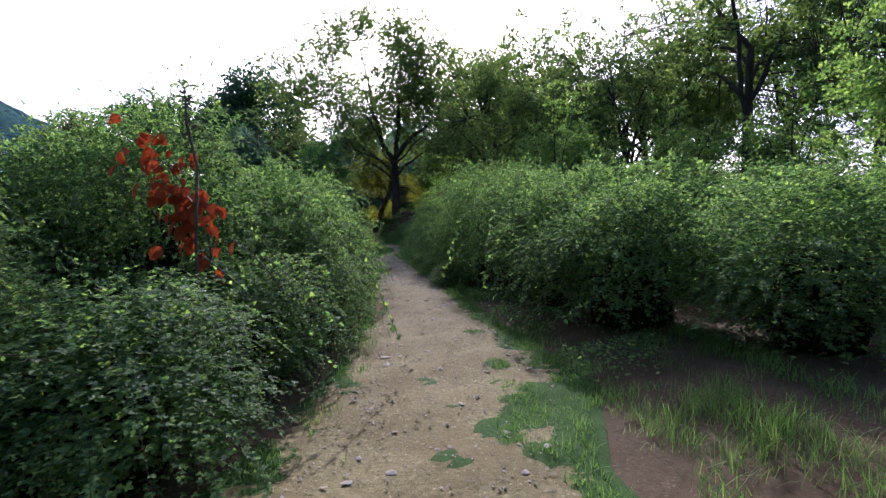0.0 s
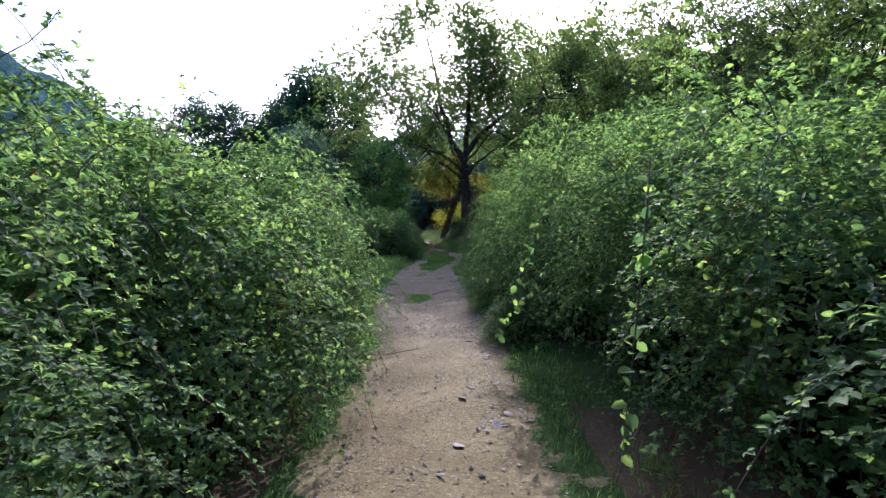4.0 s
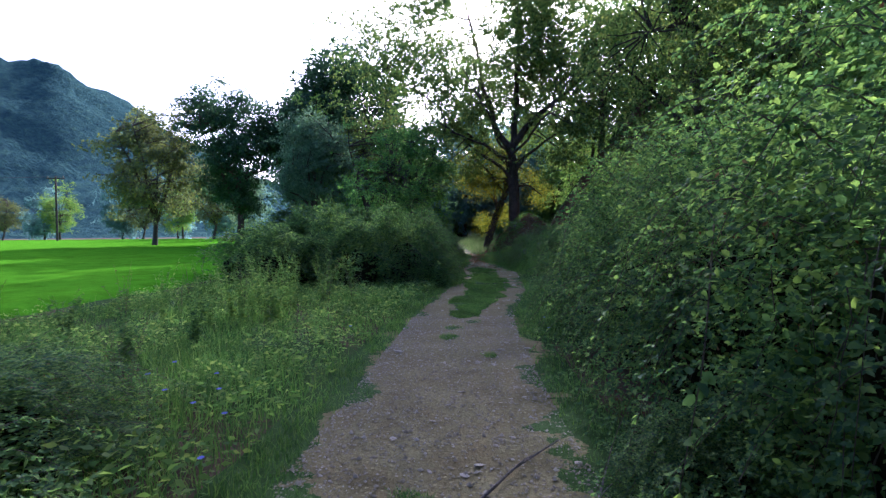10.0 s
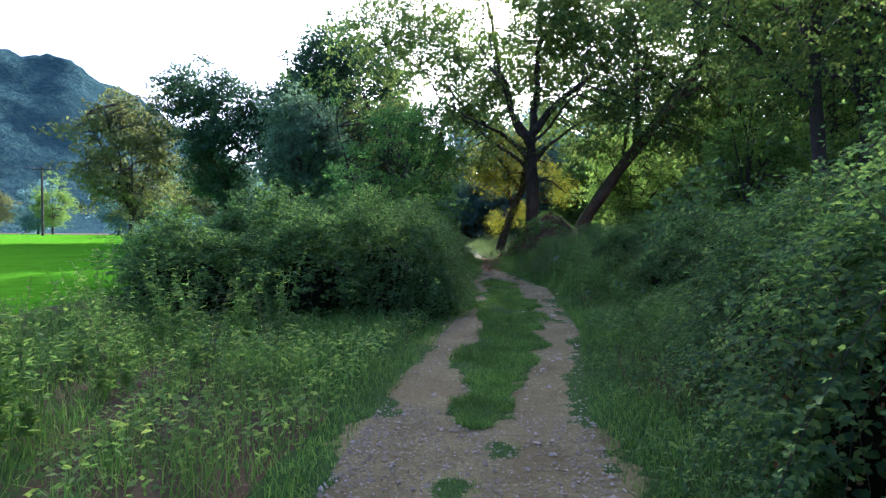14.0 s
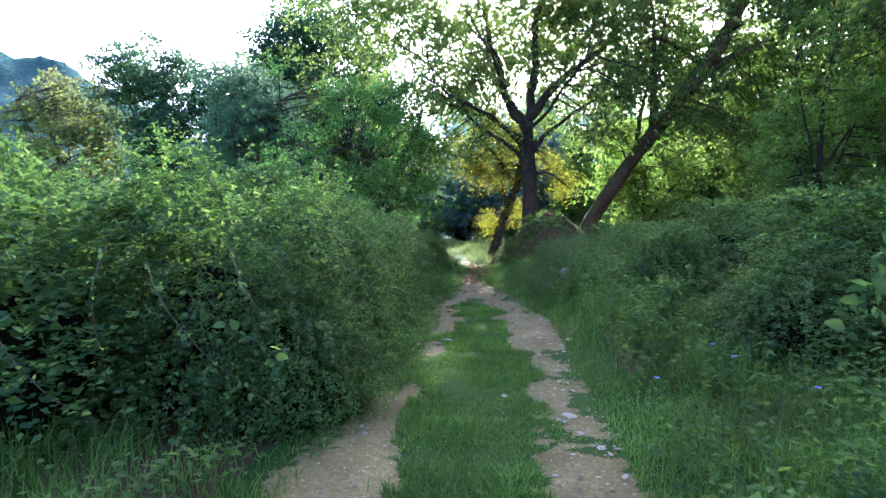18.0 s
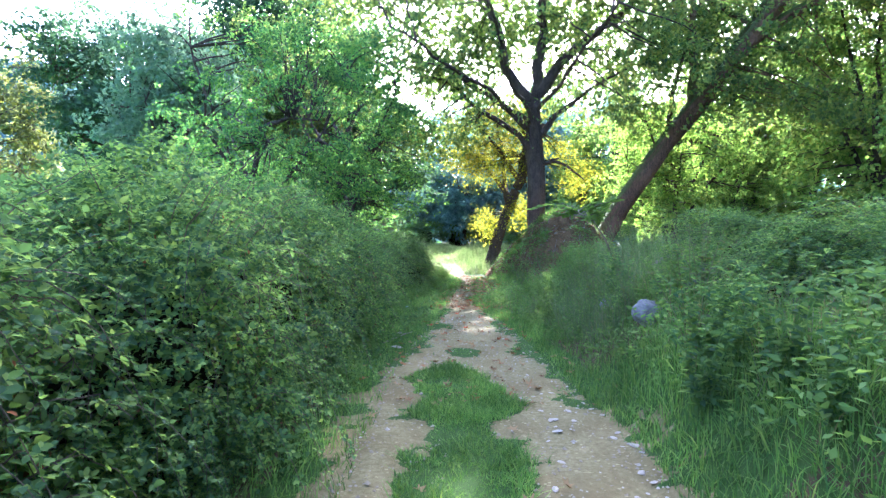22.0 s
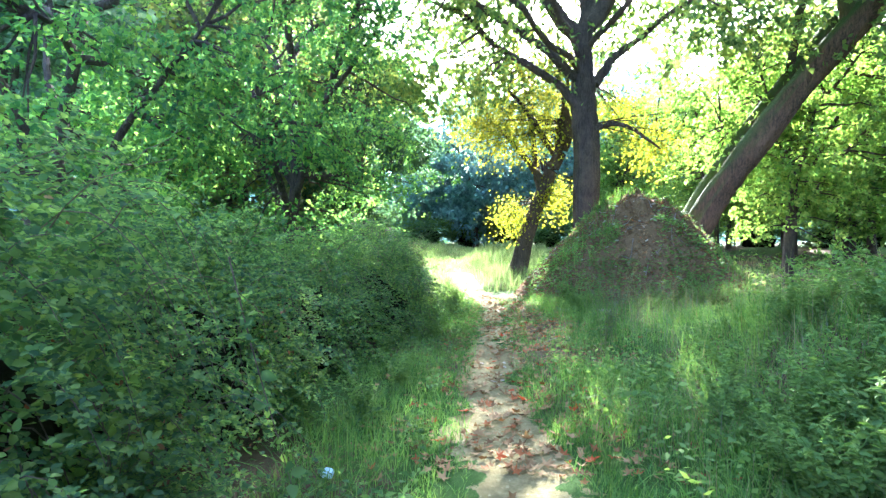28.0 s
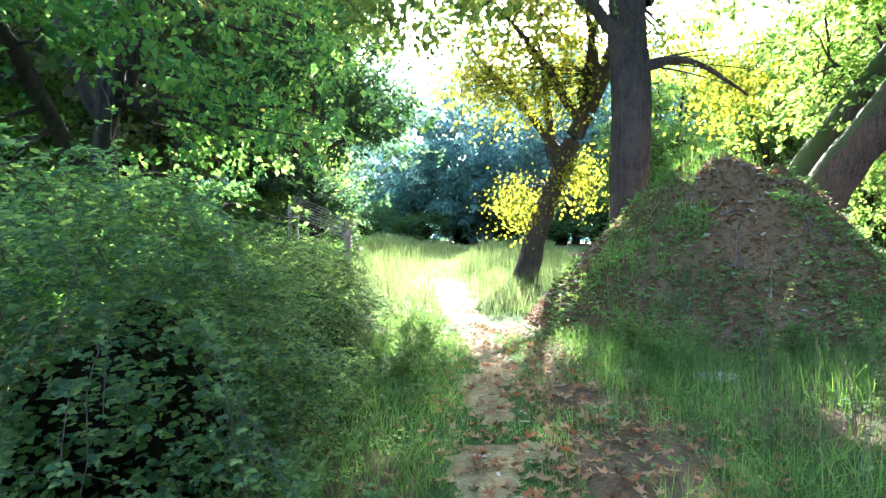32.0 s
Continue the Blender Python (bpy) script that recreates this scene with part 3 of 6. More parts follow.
def leafy_tree(name, label, seed, trunk, radius, centre, radii, leaves, size, leaf_mat, bark, limbs=6, fine=False, cull=-0.35, group="", fixed=(), gauss=0.75, more=(), gaps=(), at=None):
    """A tree with its foot at the origin: trunk, limbs, branches, and a crown of leaf sprays with gaps."""
    rs = np.random.RandomState(seed)
    root = tagged(new(name), label, "tree", group)
    trunk = np.array(trunk, float)
    s = np.linspace(0, 1, 12)
    knots = np.linspace(0, 1, len(trunk))
    line = np.stack([np.interp(s, knots, trunk[:, c]) for c in range(3)], 1)
    line[1:-1] = (line[:-2] + 2 * line[1:-1] + line[2:]) / 4
    sides = 14
    if radius > 0.35:
        sides, s2 = 40, np.linspace(0, 1, 60)
        line = np.stack([np.interp(s2, s, line[:, c]) for c in range(3)], 1)
        s = s2
    rad = radius * (1 - 0.45 * s) * (1 + 0.35 * np.exp(-s * 14))
    v, f = tube(line, rad, sides)
    rel = v - np.repeat(line, sides, 0)
    bumps = 0.1 * waves(v * [1, 1, 0.4], 3.0 / radius ** 0.5, seed)
    if sides > 14:
        bumps = bumps + 0.05 * waves(np.column_stack([unit(rel)[:, :2] * 5, v[:, 2] * 0.5]), 2.4, seed + 9) + 0.025 * waves(v * [1, 1, 0.5], 12.0, seed + 10)
    v = v + unit(rel) * (radius * bumps)[:, None]
    part("trunk", smooth(mesh_np("trunk", v, f)), bark, root)
    centre, radii = np.array(centre, float), np.array(radii, float)
    k = max(110, leaves // 85)
    d = unit(rs.normal(size=(k * 3, 3)))
    c = centre + d * radii * (rs.uniform(0.15, 1, (k * 3, 1)) ** 0.45) * (1 + 0.3 * waves(d, 2.8, seed + 5))[:, None]
    c = c[waves(c, 2.6 / radii.mean(), seed + 6) > cull][:k]
    for q, r in more:
        c = np.concatenate([c, np.array(q) + rs.normal(0, 0.6, (22, 3)) * np.array(r)])
    for gap in gaps:
        c = c[((((c - np.array(gap[0])) / np.array(gap[1])) ** 2).sum(1) > 1) | (rs.rand(len(c)) < 0.12)]
    ends = [np.array(q, float) for q in fixed] or [None] * limbs
    spines = []
    for i, q in enumerate(ends):
        thin = 1.0
        if q is None:
            a = i * 2.4 + rs.uniform(0, 0.8)
            tip = centre + radii * np.array([np.cos(a) * 0.72, np.sin(a) * 0.72, rs.uniform(-0.35, 0.75)])
            at = line[int(len(line) * rs.uniform(0.42, 0.99))]
            q = np.stack([at, at * 0.55 + tip * 0.45 + [0, 0, 0.06 * radii[2]], tip])
        elif q[0, 2] < 7.4 and radius > 0.52:
            thin = 0.25 if q[0, 2] < 5.5 else 0.55
        if q[-1, 1] < -6 and radius > 0.52:
            thin = 0.32
        u = np.linspace(0, 1, 14)
        kn = np.linspace(0, 1, len(q))
        sp = np.stack([np.interp(u, kn, q[:, cc]) for cc in range(3)], 1)
        for _ in range(2):
            sp[1:-1] = (sp[:-2] + 2 * sp[1:-1] + sp[2:]) / 4
        sp[1:] += np.cumsum(rs.normal(0, 0.012 * min(radii.mean(), 0.6 * np.linalg.norm(q[-1] - q[0])), (13, 3)), 0)
        r0 = radius * (0.52 if len(fixed) else 0.4) * thin
        part("limb", smooth(mesh_np("limb", *tube(sp, r0 * (1 - u) ** 0.8 + 0.025, 8))), bark, root)
        spines.append(sp)
    spine = np.concatenate(spines + [line[len(line) // 2:]])
    twigs = []
    for q in c[:: max(1, len(c) // (280 if leaves > 50000 else 140 if leaves > 15000 else 80 if fine else 30))]:
        j = np.argmin(((spine - q) ** 2).sum(1) + 0.6 * np.maximum(0, spine[:, 2] - q[2]) ** 2)
        b0 = spine[j]
        t = np.linspace(0, 1, 6)[:, None]
        bow = b0 + (q - b0) * t + np.array([0, 0, 0.12]) * np.linalg.norm(q - b0) * (t - t * t) + rs.normal(0, 0.03 + 0.022 * np.linalg.norm(q - b0), (6, 3)) * t
        r1 = min(0.012 + 0.014 * np.linalg.norm(q - b0), 0.05)
        twigs.append(tube(bow, np.linspace(min(r1, radius * 0.22), 0.008, 6), 4))
    tagged(part("twig_work", mesh_np("twig_work", *joined(twigs)), bark, root), kind="stuff")
    n = leaves
    tw = max(1, n // 11)
    pick = rs.randint(0, len(c), tw)
    p = c[pick] + rs.normal(0, gauss, (tw, 3)) * np.array([1, 1, 0.5]) * (0.5 + 0.5 * rs.rand(len(c))[pick])[:, None]
    run = unit(rs.normal(0, 0.8, (tw, 3)) * [1, 1, 0.5] + unit(p - centre) * 0.5 - [0, 0, 0.15])
    pick = rs.randint(0, tw, n)
    p = p[pick] + run[pick] * (rs.uniform(-0.5, 0.5, n) * size * 4.5)[:, None] + rs.normal(0, size * 0.55, (n, 3)) * [1, 1, 0.6]
    if at is not None:
        ok = in_crown(p + np.array(at))
        p, pick = p[ok], pick[ok]
        n = len(p)
    way = unit(rs.normal(0, 0.6, (n, 3)) + run[pick] * 0.6 - [0, 0, 0.3])
    face = unit(rs.normal(0, 0.6, (n, 3)) + [0, 0, 0.8])
    sz = size * rs.uniform(0.7, 1.3, n)
    tagged(part("crown", mesh_np("crown", *leaf_arrays(p, way, face, sz, sz * 0.85, fine)), leaf_mat, root), kind="stuff")
    return root


def spray(n, centre, radii, size, seed, droop=0.4):
    """Loose leaves about a place."""
    rs = np.random.RandomState(seed)
    p = np.array(centre) + rs.normal(0, 0.5, (n, 3)) * np.array(radii)
    way = unit(rs.normal(0, 0.6, (n, 3)) - [0, 0, droop])
    sz = size * rs.uniform(0.7, 1.3, n)
    return leaf_arrays(p, way, unit(rs.normal(0, 0.7, (n, 3)) + [0, -0.4, 0.5]), sz, sz * 0.8, True)


def blades(points, tall, wide, seed, lean=0.35):
    rs = np.random.RandomState(seed)
    n = len(points)
    a = rs.uniform(0, 6.283, n)
    side = np.stack([np.cos(a), np.sin(a), 0 * a], 1)
    b = a + rs.normal(1.57, 0.6, n)
    bend = np.stack([np.cos(b), np.sin(b), 0 * b], 1) * (np.abs(rs.normal(0, lean, n)) * tall)[:, None]
    up = np.stack([0 * a, 0 * a, tall], 1)
    w = side * np.asarray(wide)[:, None] * 0.5
    v = np.stack([points - w, points + w, points + up * 0.55 + bend * 0.35 + w * 0.8, points + up * 0.55 + bend * 0.35 - w * 0.8, points + up + bend], 1).reshape(-1, 3)
    k = np.arange(n)[:, None] * 5
    return v, k + np.array([[0, 1, 2, 3]]), k + np.array([[3, 2, 4]])


def grass(name, label, mat, n, xr, yr, tall, wide, seed, keep=None, lean=0.35, clump=0.5):
    """Grass over a stretch of ground, thick and thin in clumps."""
    rs = np.random.RandomState(seed)
    y = rs.uniform(*yr, n * 3)
    lo, hi = (lerp(y, r) if isinstance(r, tuple) else r(y) if callable(r) else np.full(n * 3, r) for r in xr)
    x = lo + (hi - lo) * rs.rand(n * 3)
    q = np.stack([x, y, 0 * x], 1)
    c = waves(q, 3.5, seed + 1)
    ok = (c + rs.normal(0, 0.35, n * 3) > -clump) & (hi > lo)
    if keep is not None:
        ok &= keep(x, y)
    q, c = q[ok][:n], c[ok][:n]
    q[:, 2] = height(q[:, 0], q[:, 1]) - 0.02
    off = np.maximum(lerp(q[:, 1], LEFT) - q[:, 0], q[:, 0] - lerp(q[:, 1], RIGHT))
    h = rs.uniform(*tall, len(q)) * (0.8 + 0.35 * np.clip(c, -1, 1)) * (0.4 + 0.6 * step(off, 0.0, 1.1))
    ob = part(name, mesh_np(name, *blades(q, h, wide * rs.uniform(0.6, 1.3, len(q)), seed + 2, lean)), mat)
    return tagged(ob, label, "grass", kind="stuff")


# ---- brambles ----
B1 = "tall bramble bush with small bright green leaves beside the path"
near_bushes = [bramble(11 + i, 1150, 5, 0.046, B1, BRAMBLE, 40, 0.62, 0.1) for i in range(4)]
full_bushes = [bramble(51 + i, 1300, 5, 0.047, "leafy green bramble bush reaching down to the grass", BRAMBLE, 36, 0.9, 0.8) for i in range(3)]
plain_bushes = [bramble(41 + i, 1600, 5, 0.041, B1, BRAMBLE, 34, 0.85, 0.6) for i in range(2)]
mid_bushes = [bramble(21 + i, 1000, 11, 0.07, "green bramble bush in the second row of the hedge", BRAMBLE, 16) for i in range(2)]
far_bushes = [bramble(31 + i, 900, 9, 0.1, "dense green bramble bush behind the hedge", SHRUB, 6) for i in range(2)]
SPOTS = (  # x, y, radius across, radius along, height
    (-3.0, 4.4, 1.25, 1.4, 2.2), (-4.8, 3.8, 1.4, 1.5, 2.5), (-2.35, 7.4, 1.45, 1.5, 3.0), (-3.6, 7.6, 1.4, 1.5, 3.0), (-1.55, 16.9, 1.0, 1.0, 1.4), (-1.5, 8.6, 1.4, 1.5, 2.6), (-1.2, 6.2, 1.05, 1.2, 1.4), (-1.6, 4.3, 1.15, 1.3, 1.35), (-1.0, 8.0, 0.95, 1.2, 1.6), (-1.2, 10.4, 1.4, 1.6, 2.7), (-1.28, 12.6, 1.4, 1.5, 2.8),
    (-1.6, 14.7, 1.4, 1.5, 2.6), (-2.3, 16.6, 1.3, 1.3, 2.3), (-2.7, 18.8, 1.1, 1.3, 1.0),
    (4.7, 5.9, 1.6, 1.4, 2.0), (3.45, 7.6, 1.5, 1.5, 2.25), (3.3, 9.6, 1.45, 1.5, 2.5), (3.25, 11.7, 1.45, 1.5, 2.8), (3.2, 13.8, 1.45, 1.5, 3.0),
    (3.1, 15.9, 1.4, 1.5, 3.0), (3.0, 18.0, 1.4, 1.5, 2.7), (2.95, 20.1, 1.4, 1.5, 2.6), (2.9, 22.2, 1.4, 1.5, 2.55), (2.95, 24.4, 1.4, 1.5, 2.4), (3.3, 26.6, 1.3, 1.4, 2.1))
SPOTS_B = (
    (-1.9, 32.0, 1.5, 1.5, 2.6), (-3.9, 32.2, 1.6, 1.5, 2.7), (-1.75, 34.3, 1.4, 1.5, 2.6), (-1.75, 36.5, 1.3, 1.4, 2.45), (-2.1, 38.8, 1.3, 1.5, 2.4),
    (-2.2, 41.0, 1.35, 1.5, 2.6), (-2.6, 43.3, 1.3, 1.5, 2.4), (-2.9, 45.6, 1.3, 1.5, 2.1), (-2.9, 48.0, 1.4, 1.5, 1.85), (-2.35, 50.3, 1.45, 1.5, 1.95),
    (-3.1, 52.6, 1.5, 1.5, 1.8), (-3.0, 55.0, 1.3, 1.5, 1.6),
    (-3.2, 31.0, 1.6, 1.5, 2.3), (-5.4, 30.9, 1.7, 1.6, 2.05), (-7.6, 33.2, 1.7, 1.6, 2.0), (-0.95, 31.6, 0.8, 0.9, 1.5),
    (4.1, 40.6, 1.2, 1.3, 1.25), (4.3, 37.7, 1.1, 1.3, 1.1), (5.2, 30.4, 1.6, 1.5, 2.2), (5.0, 33.2, 1.5, 1.5, 1.9), (4.9, 36.0, 1.4, 1.4, 1.5), (5.2, 39.0, 1.4, 1.4, 1.2),
    (3.5, 35.3, 0.9, 1.1, 1.1), (3.6, 38.1, 0.8, 1.0, 0.95), (3.9, 32.6, 1.0, 1.1, 1.3),
    (-1.5, 38.3, 0.7, 1.0, 0.75), (-1.45, 36.2, 0.6, 0.9, 0.7), (-1.95, 43.2, 0.7, 1.0, 0.8), (2.0, 16.6, 0.55, 0.9, 0.8), (1.95, 18.7, 0.5, 0.9, 0.7), (2.0, 14.2, 0.5, 0.9, 0.75))
rs = np.random.RandomState(5)
taken = {}
for x, y, rx, ry, h in SPOTS + SPOTS_B:
    if x < -3.15 and y > 10 or x > 4.9:
        stock = mid_bushes
    elif y > 47 or 13 < y < 24 and x > 2.5 or x < -2.2 and y < 20 or x > 4.0 and y > 25 or x < -3:
        stock = plain_bushes
    elif y > 29 or x < 0 and y > 7 or y > 13:
        stock = full_bushes
    else:
        stock = near_bushes
    k = taken.get(stock[0].name, 0)
    taken[stock[0].name] = k + 1
    m = ground_pose(x, y, 0, rx / 1.5, ry / 1.5, h / 2.6) @ pose(0, 0, 0, 0, 0, (0 if x < 0.5 else 180) + rs.uniform(-28, 28))
    if k < len(stock):
        stock[k].matrix_basis = m
    else:
        placed(stock[k % len(stock)], m)
# bushes at negative y are unseen, added to block sky light from behind
BACK = [(x, y, 3.4 + 0.8 * math.sin(x)) for x, y in zip(range(-16, 62, 4), (98, 93, 96, 101, 97, 92, 89, 92, 90, 86, 83, 86, 84, 80, 82, 79, 76, 74, 72, 70))] + [
        (-8, 66, 3.4), (-11, 70, 3.8), (-14, 66, 3.6), (-17, 62, 3.4), (-9, 61, 2.6), (-3.5, -1.6, 2.4), (-3.4, -4.6, 2.5), (-3.5, -7.6, 2.5), (3.7, -1.6, 2.3), (3.6, -4.6, 2.4), (3.6, -7.6, 2.4), (-4.9, 6.3, 2.8), (-4.6, 9.0, 2.9), (-4.2, 11.5, 2.8), (-4.6, 14.5, 2.4), (6.2, 8, 2.3), (5.9, 11, 2.8), (5.8, 14, 3.3), (5.6, 17, 3.2), (5.5, 20, 3.2),
        (5.5, 23, 3.1), (5.9, 26, 2.6), (7.5, 29, 2.6), (-5.6, 34, 2.6), (-4.4, 35.5, 2.7), (-4.6, 38.5, 2.5), (-4.8, 41.5, 2.6), (-5.3, 44.5, 2.3), (-6, 48, 2.0),
        (-6, 51.5, 2.1), (7.8, 33, 2.4), (8, 37, 2.0), (-7.5, 5, 2.3), (-7, 9.5, 2.5), (9.5, 9, 3), (9.5, 13, 3.2)]
for i, (x, y, h) in enumerate(BACK):
    w = 1.2 if y < 60 else 2.2
    m = ground_pose(x, y, rs.uniform(0, 360), w, w, h / 2.6)
    if i < 2:
        far_bushes[i].matrix_basis = m
    else:
        placed((mid_bushes if y < 30 else far_bushes)[i % 2], m)

# ---- the great tree and its neighbours ----
gz = float(height(2.9, 60.4))
leafy_tree("plane_tree", "huge old plane tree with a straight grey trunk and spreading limbs", 71, [(0, 0, -0.3), (-0.05, 0, 3), (-0.15, -0.1, 6), (-0.25, -0.2, 9.0)], 0.54,
           (-1, 0.5, 16.5), (12.5, 8, 9.5), 205000, 0.15, PLANE, BARK, more=(
               ((-5.6, -7.5, 8.7), (1.8, 1.2, 1.0)), ((5.2, -5, 8.6), (1.4, 1.2, 0.9)), ((-1.5, 3.5, 13.5), (2.5, 1.5, 1.6)), ((1.5, 3.5, 13.5), (2.5, 1.5, 1.6)), ((-0.3, 2.2, 14.6), (1.8, 1.2, 1.4)), ((-1.6, 5, 16.3), (1.8, 1.2, 1.4)), ((1.0, 5, 16.3), (1.8, 1.2, 1.4)), ((-2.2, 2.5, 14.2), (1.6, 1.2, 1.4)),
               ((0.2, -5, 14), (2.5, 1.5, 2)), ((3.2, -5, 13.5), (2, 1.5, 1.8)), ((-5.2, -5, 13.8), (1.8, 1.5, 1.6)), ((2.2, -5, 17), (2.4, 1.5, 2)), ((4.6, -4, 10.5), (1.6, 1.3, 1.2)),
               ((-8.7, -1.4, 9.1), (2.2, 1.5, 1.6)), ((-10.9, -1.4, 14.6), (3, 2, 2.5)), ((-6.5, -1.4, 11.9), (3, 2, 2)), ((-3.5, -1.4, 9.8), (1.6, 1.5, 1.1)),
               ((2.8, -0.5, 15), (2, 2, 2)), ((2.8, -0.5, 10.5), (1.6, 1.5, 1.2)), ((6, -0.4, 12.5), (2, 1.6, 1.8)),
               ((1.6, 0, 18), (1.8, 2, 1.8)), ((1.5, 0, 15), (1.8, 2, 1.8)), ((0.9, 0.4, 12), (1.5, 1.5, 1.3)), ((2.6, 0.5, 20), (2, 2, 2)),
               ((-3.5, -0.4, 15), (2, 2, 1.3)), ((-3.0, -0.4, 11.8), (1.6, 1.5, 1.0)), ((-6, -0.4, 15.6), (2.2, 2, 1.8)),
               ((1.2, -6, 9.2), (1.8, 1.5, 1.3)), ((3.6, -5, 9.8), (1.8, 1.4, 1.3)), ((-1.8, -6, 10), (1.8, 1.5, 1.3)), ((1, -6.5, 11.8), (2.2, 1.5, 1.2)), ((-4, -6, 11.6), (1.8, 1.5, 1.2)),
               ((-6.2, -0.6, 7.2), (1.5, 1, 0.6)), ((-2.4, -0.4, 7.2), (1.2, 1, 0.5)),
               ((-6, -1, 13), (2.2, 1.5, 2)), ((-8, -1, 11.5), (2, 1.5, 1.5)), ((-4, -1, 11.5), (1.8, 1.5, 1.2)), ((-7, -1.5, 10.3), (1.8, 1.2, 1.0)), ((-5, -1, 9.5), (1.5, 1, 0.8)), ((-4.5, -1, 17), (2, 1.5, 1.5)), ((-1.5, -1, 18.5), (2, 1.5, 1.5)), ((-2.5, -1, 15.5), (1.8, 1.5, 1.2)),
               ((-5.2, -2.4, 6.4), (1.2, 0.8, 0.5)), ((-1.5, -3, 7.6), (1.5, 1, 0.5)), ((1.2, -4.5, 7.2), (1.6, 1, 0.6)), ((4, -4, 7.4), (1.6, 1, 0.6))), fixed=(
               ((-0.3, -0.2, 8.6), (-1.2, -0.2, 10), (-1.8, -0.2, 11), (-2.2, -0.2, 13), (-2.4, -0.2, 15), (-3, 0, 19), (-4, 0, 24)),
               ((-0.2, -0.2, 8.6), (0.1, -0.2, 10.5), (0.4, -0.2, 13), (0.6, 0, 15), (0.8, 1, 20), (0.3, 1, 25)),
               ((0, -0.2, 9.0), (0.6, -0.2, 10.3), (2.2, -0.2, 11.9), (3.4, 0, 13.4), (4.6, 0.3, 14.8), (7, 0.6, 18)),
               ((-0.3, -0.2, 6.2), (-0.8, -0.2, 6.8), (-2.3, -0.3, 7.8), (-3.6, -0.5, 8.9), (-4.8, -0.8, 9.8), (-8, -1.5, 10.5)),
               ((-0.3, -0.2, 7.1), (-2, -0.2, 8.8), (-3.8, -0.4, 10), (-7, -1, 12.5), (-10.6, -1.3, 15)),
               ((0.2, -0.2, 7.0), (0.8, -0.2, 7.8), (1.6, -0.3, 8.5), (2.9, -0.4, 9.5), (5, -0.4, 10.5)),
               ((-0.4, -0.4, 7.5), (-2.5, -3.5, 8.3), (-4.6, -6.5, 8.8), (-6, -8.5, 9)),
               ((0, -0.3, 8.3), (0.8, -2.5, 9), (1.5, -5, 9.8), (2, -7, 10.4)), ((-0.3, -0.3, 7.8), (-1.5, -3, 9), (-2.2, -6, 10.2), (-3, -7.5, 11)),
               ((0.1, -0.2, 5.4), (0.9, -0.6, 5.6), (1.5, -0.8, 5.2), (2.1, -0.9, 4.6))), cull=-0.55, gauss=0.9, gaps=(((-2.6, 0.5, 19.6), (2.2, 12, 2.0)), ((0.8, 0.5, 5.6), (3.2, 4.2, 3.2)), ((-0.3, -4.9, 10.5), (3.9, 3.6, 4.2))), at=(2.9, 60.4, gz)).matrix_basis = pose(2.9, 60.4, gz)
leafy_tree("leaning_tree", "large plane tree leaning far over with a mossy trunk", 72, [(0.1, 0.1, -0.4), (1.15, -0.6, 2), (2.2, -1.3, 4), (3.5, -2.2, 6), (4.9, -3.1, 8), (6.4, -4.0, 10), (7.7, -4.7, 12), (8.7, -5.2, 15), (9.2, -5.2, 19)], 0.42,
           (9.0, -2.5, 14.5), (8.5, 6, 7), 40000, 0.15, PLANE, BARK_MOSS, fixed=(
               ((4.4, -2.8, 7.4), (4.6, -2.4, 9.5), (4.4, -2.0, 12), (4, -2, 17)), ((6, -3.8, 9.6), (9, -4.4, 11), (12, -5, 12.3), (16, -5, 12.5)),
               ((7.7, -4.7, 12.0), (7.4, -3.5, 15), (8, -3, 18.5))), more=(((6.5, -4.5, 7.4), (1.6, 1, 0.8)), ((8.5, -5, 6.6), (1.4, 1, 0.8))), at=(4.85, 59.7, 0.0)).matrix_basis = pose(4.85, 59.7, float(height(4.85, 59.7)))
leafy_tree("leaning_tree", "second leaning trunk thickly grown with green moss", 73, [(0, 0, -0.4), (0.85, -0.25, 2), (1.95, -0.7, 4), (3.2, -1.4, 6), (4.6, -2.2, 8), (6, -3, 10), (7.5, -4, 12.5)], 0.3,
           (7, -1.5, 13.5), (5, 5, 4), 14000, 0.15, PLANE, BARK_GREEN, limbs=5, at=(5.3, 61.1, 0.0)).matrix_basis = pose(5.3, 61.1, float(height(5.3, 61.1)))
leafy_tree("slender_tree", "slender leaning tree with a brown trunk and yellowing leaves", 74, [(0, 0, -0.4), (0.27, -0.15, 1), (0.58, -0.3, 2), (0.95, -0.5, 3), (1.35, -0.65, 4), (1.85, -0.8, 5), (2.4, -1, 6.2), (3.0, -1, 8)], 0.36,
           (0.3, -0.6, 7.6), (2.7, 2.2, 2.2), 17000, 0.092, AUTUMN, BARK, limbs=6, at=(0.45, 64.5, 0.0)).matrix_basis = pose(0.45, 64.5, float(height(0.45, 64.5)))
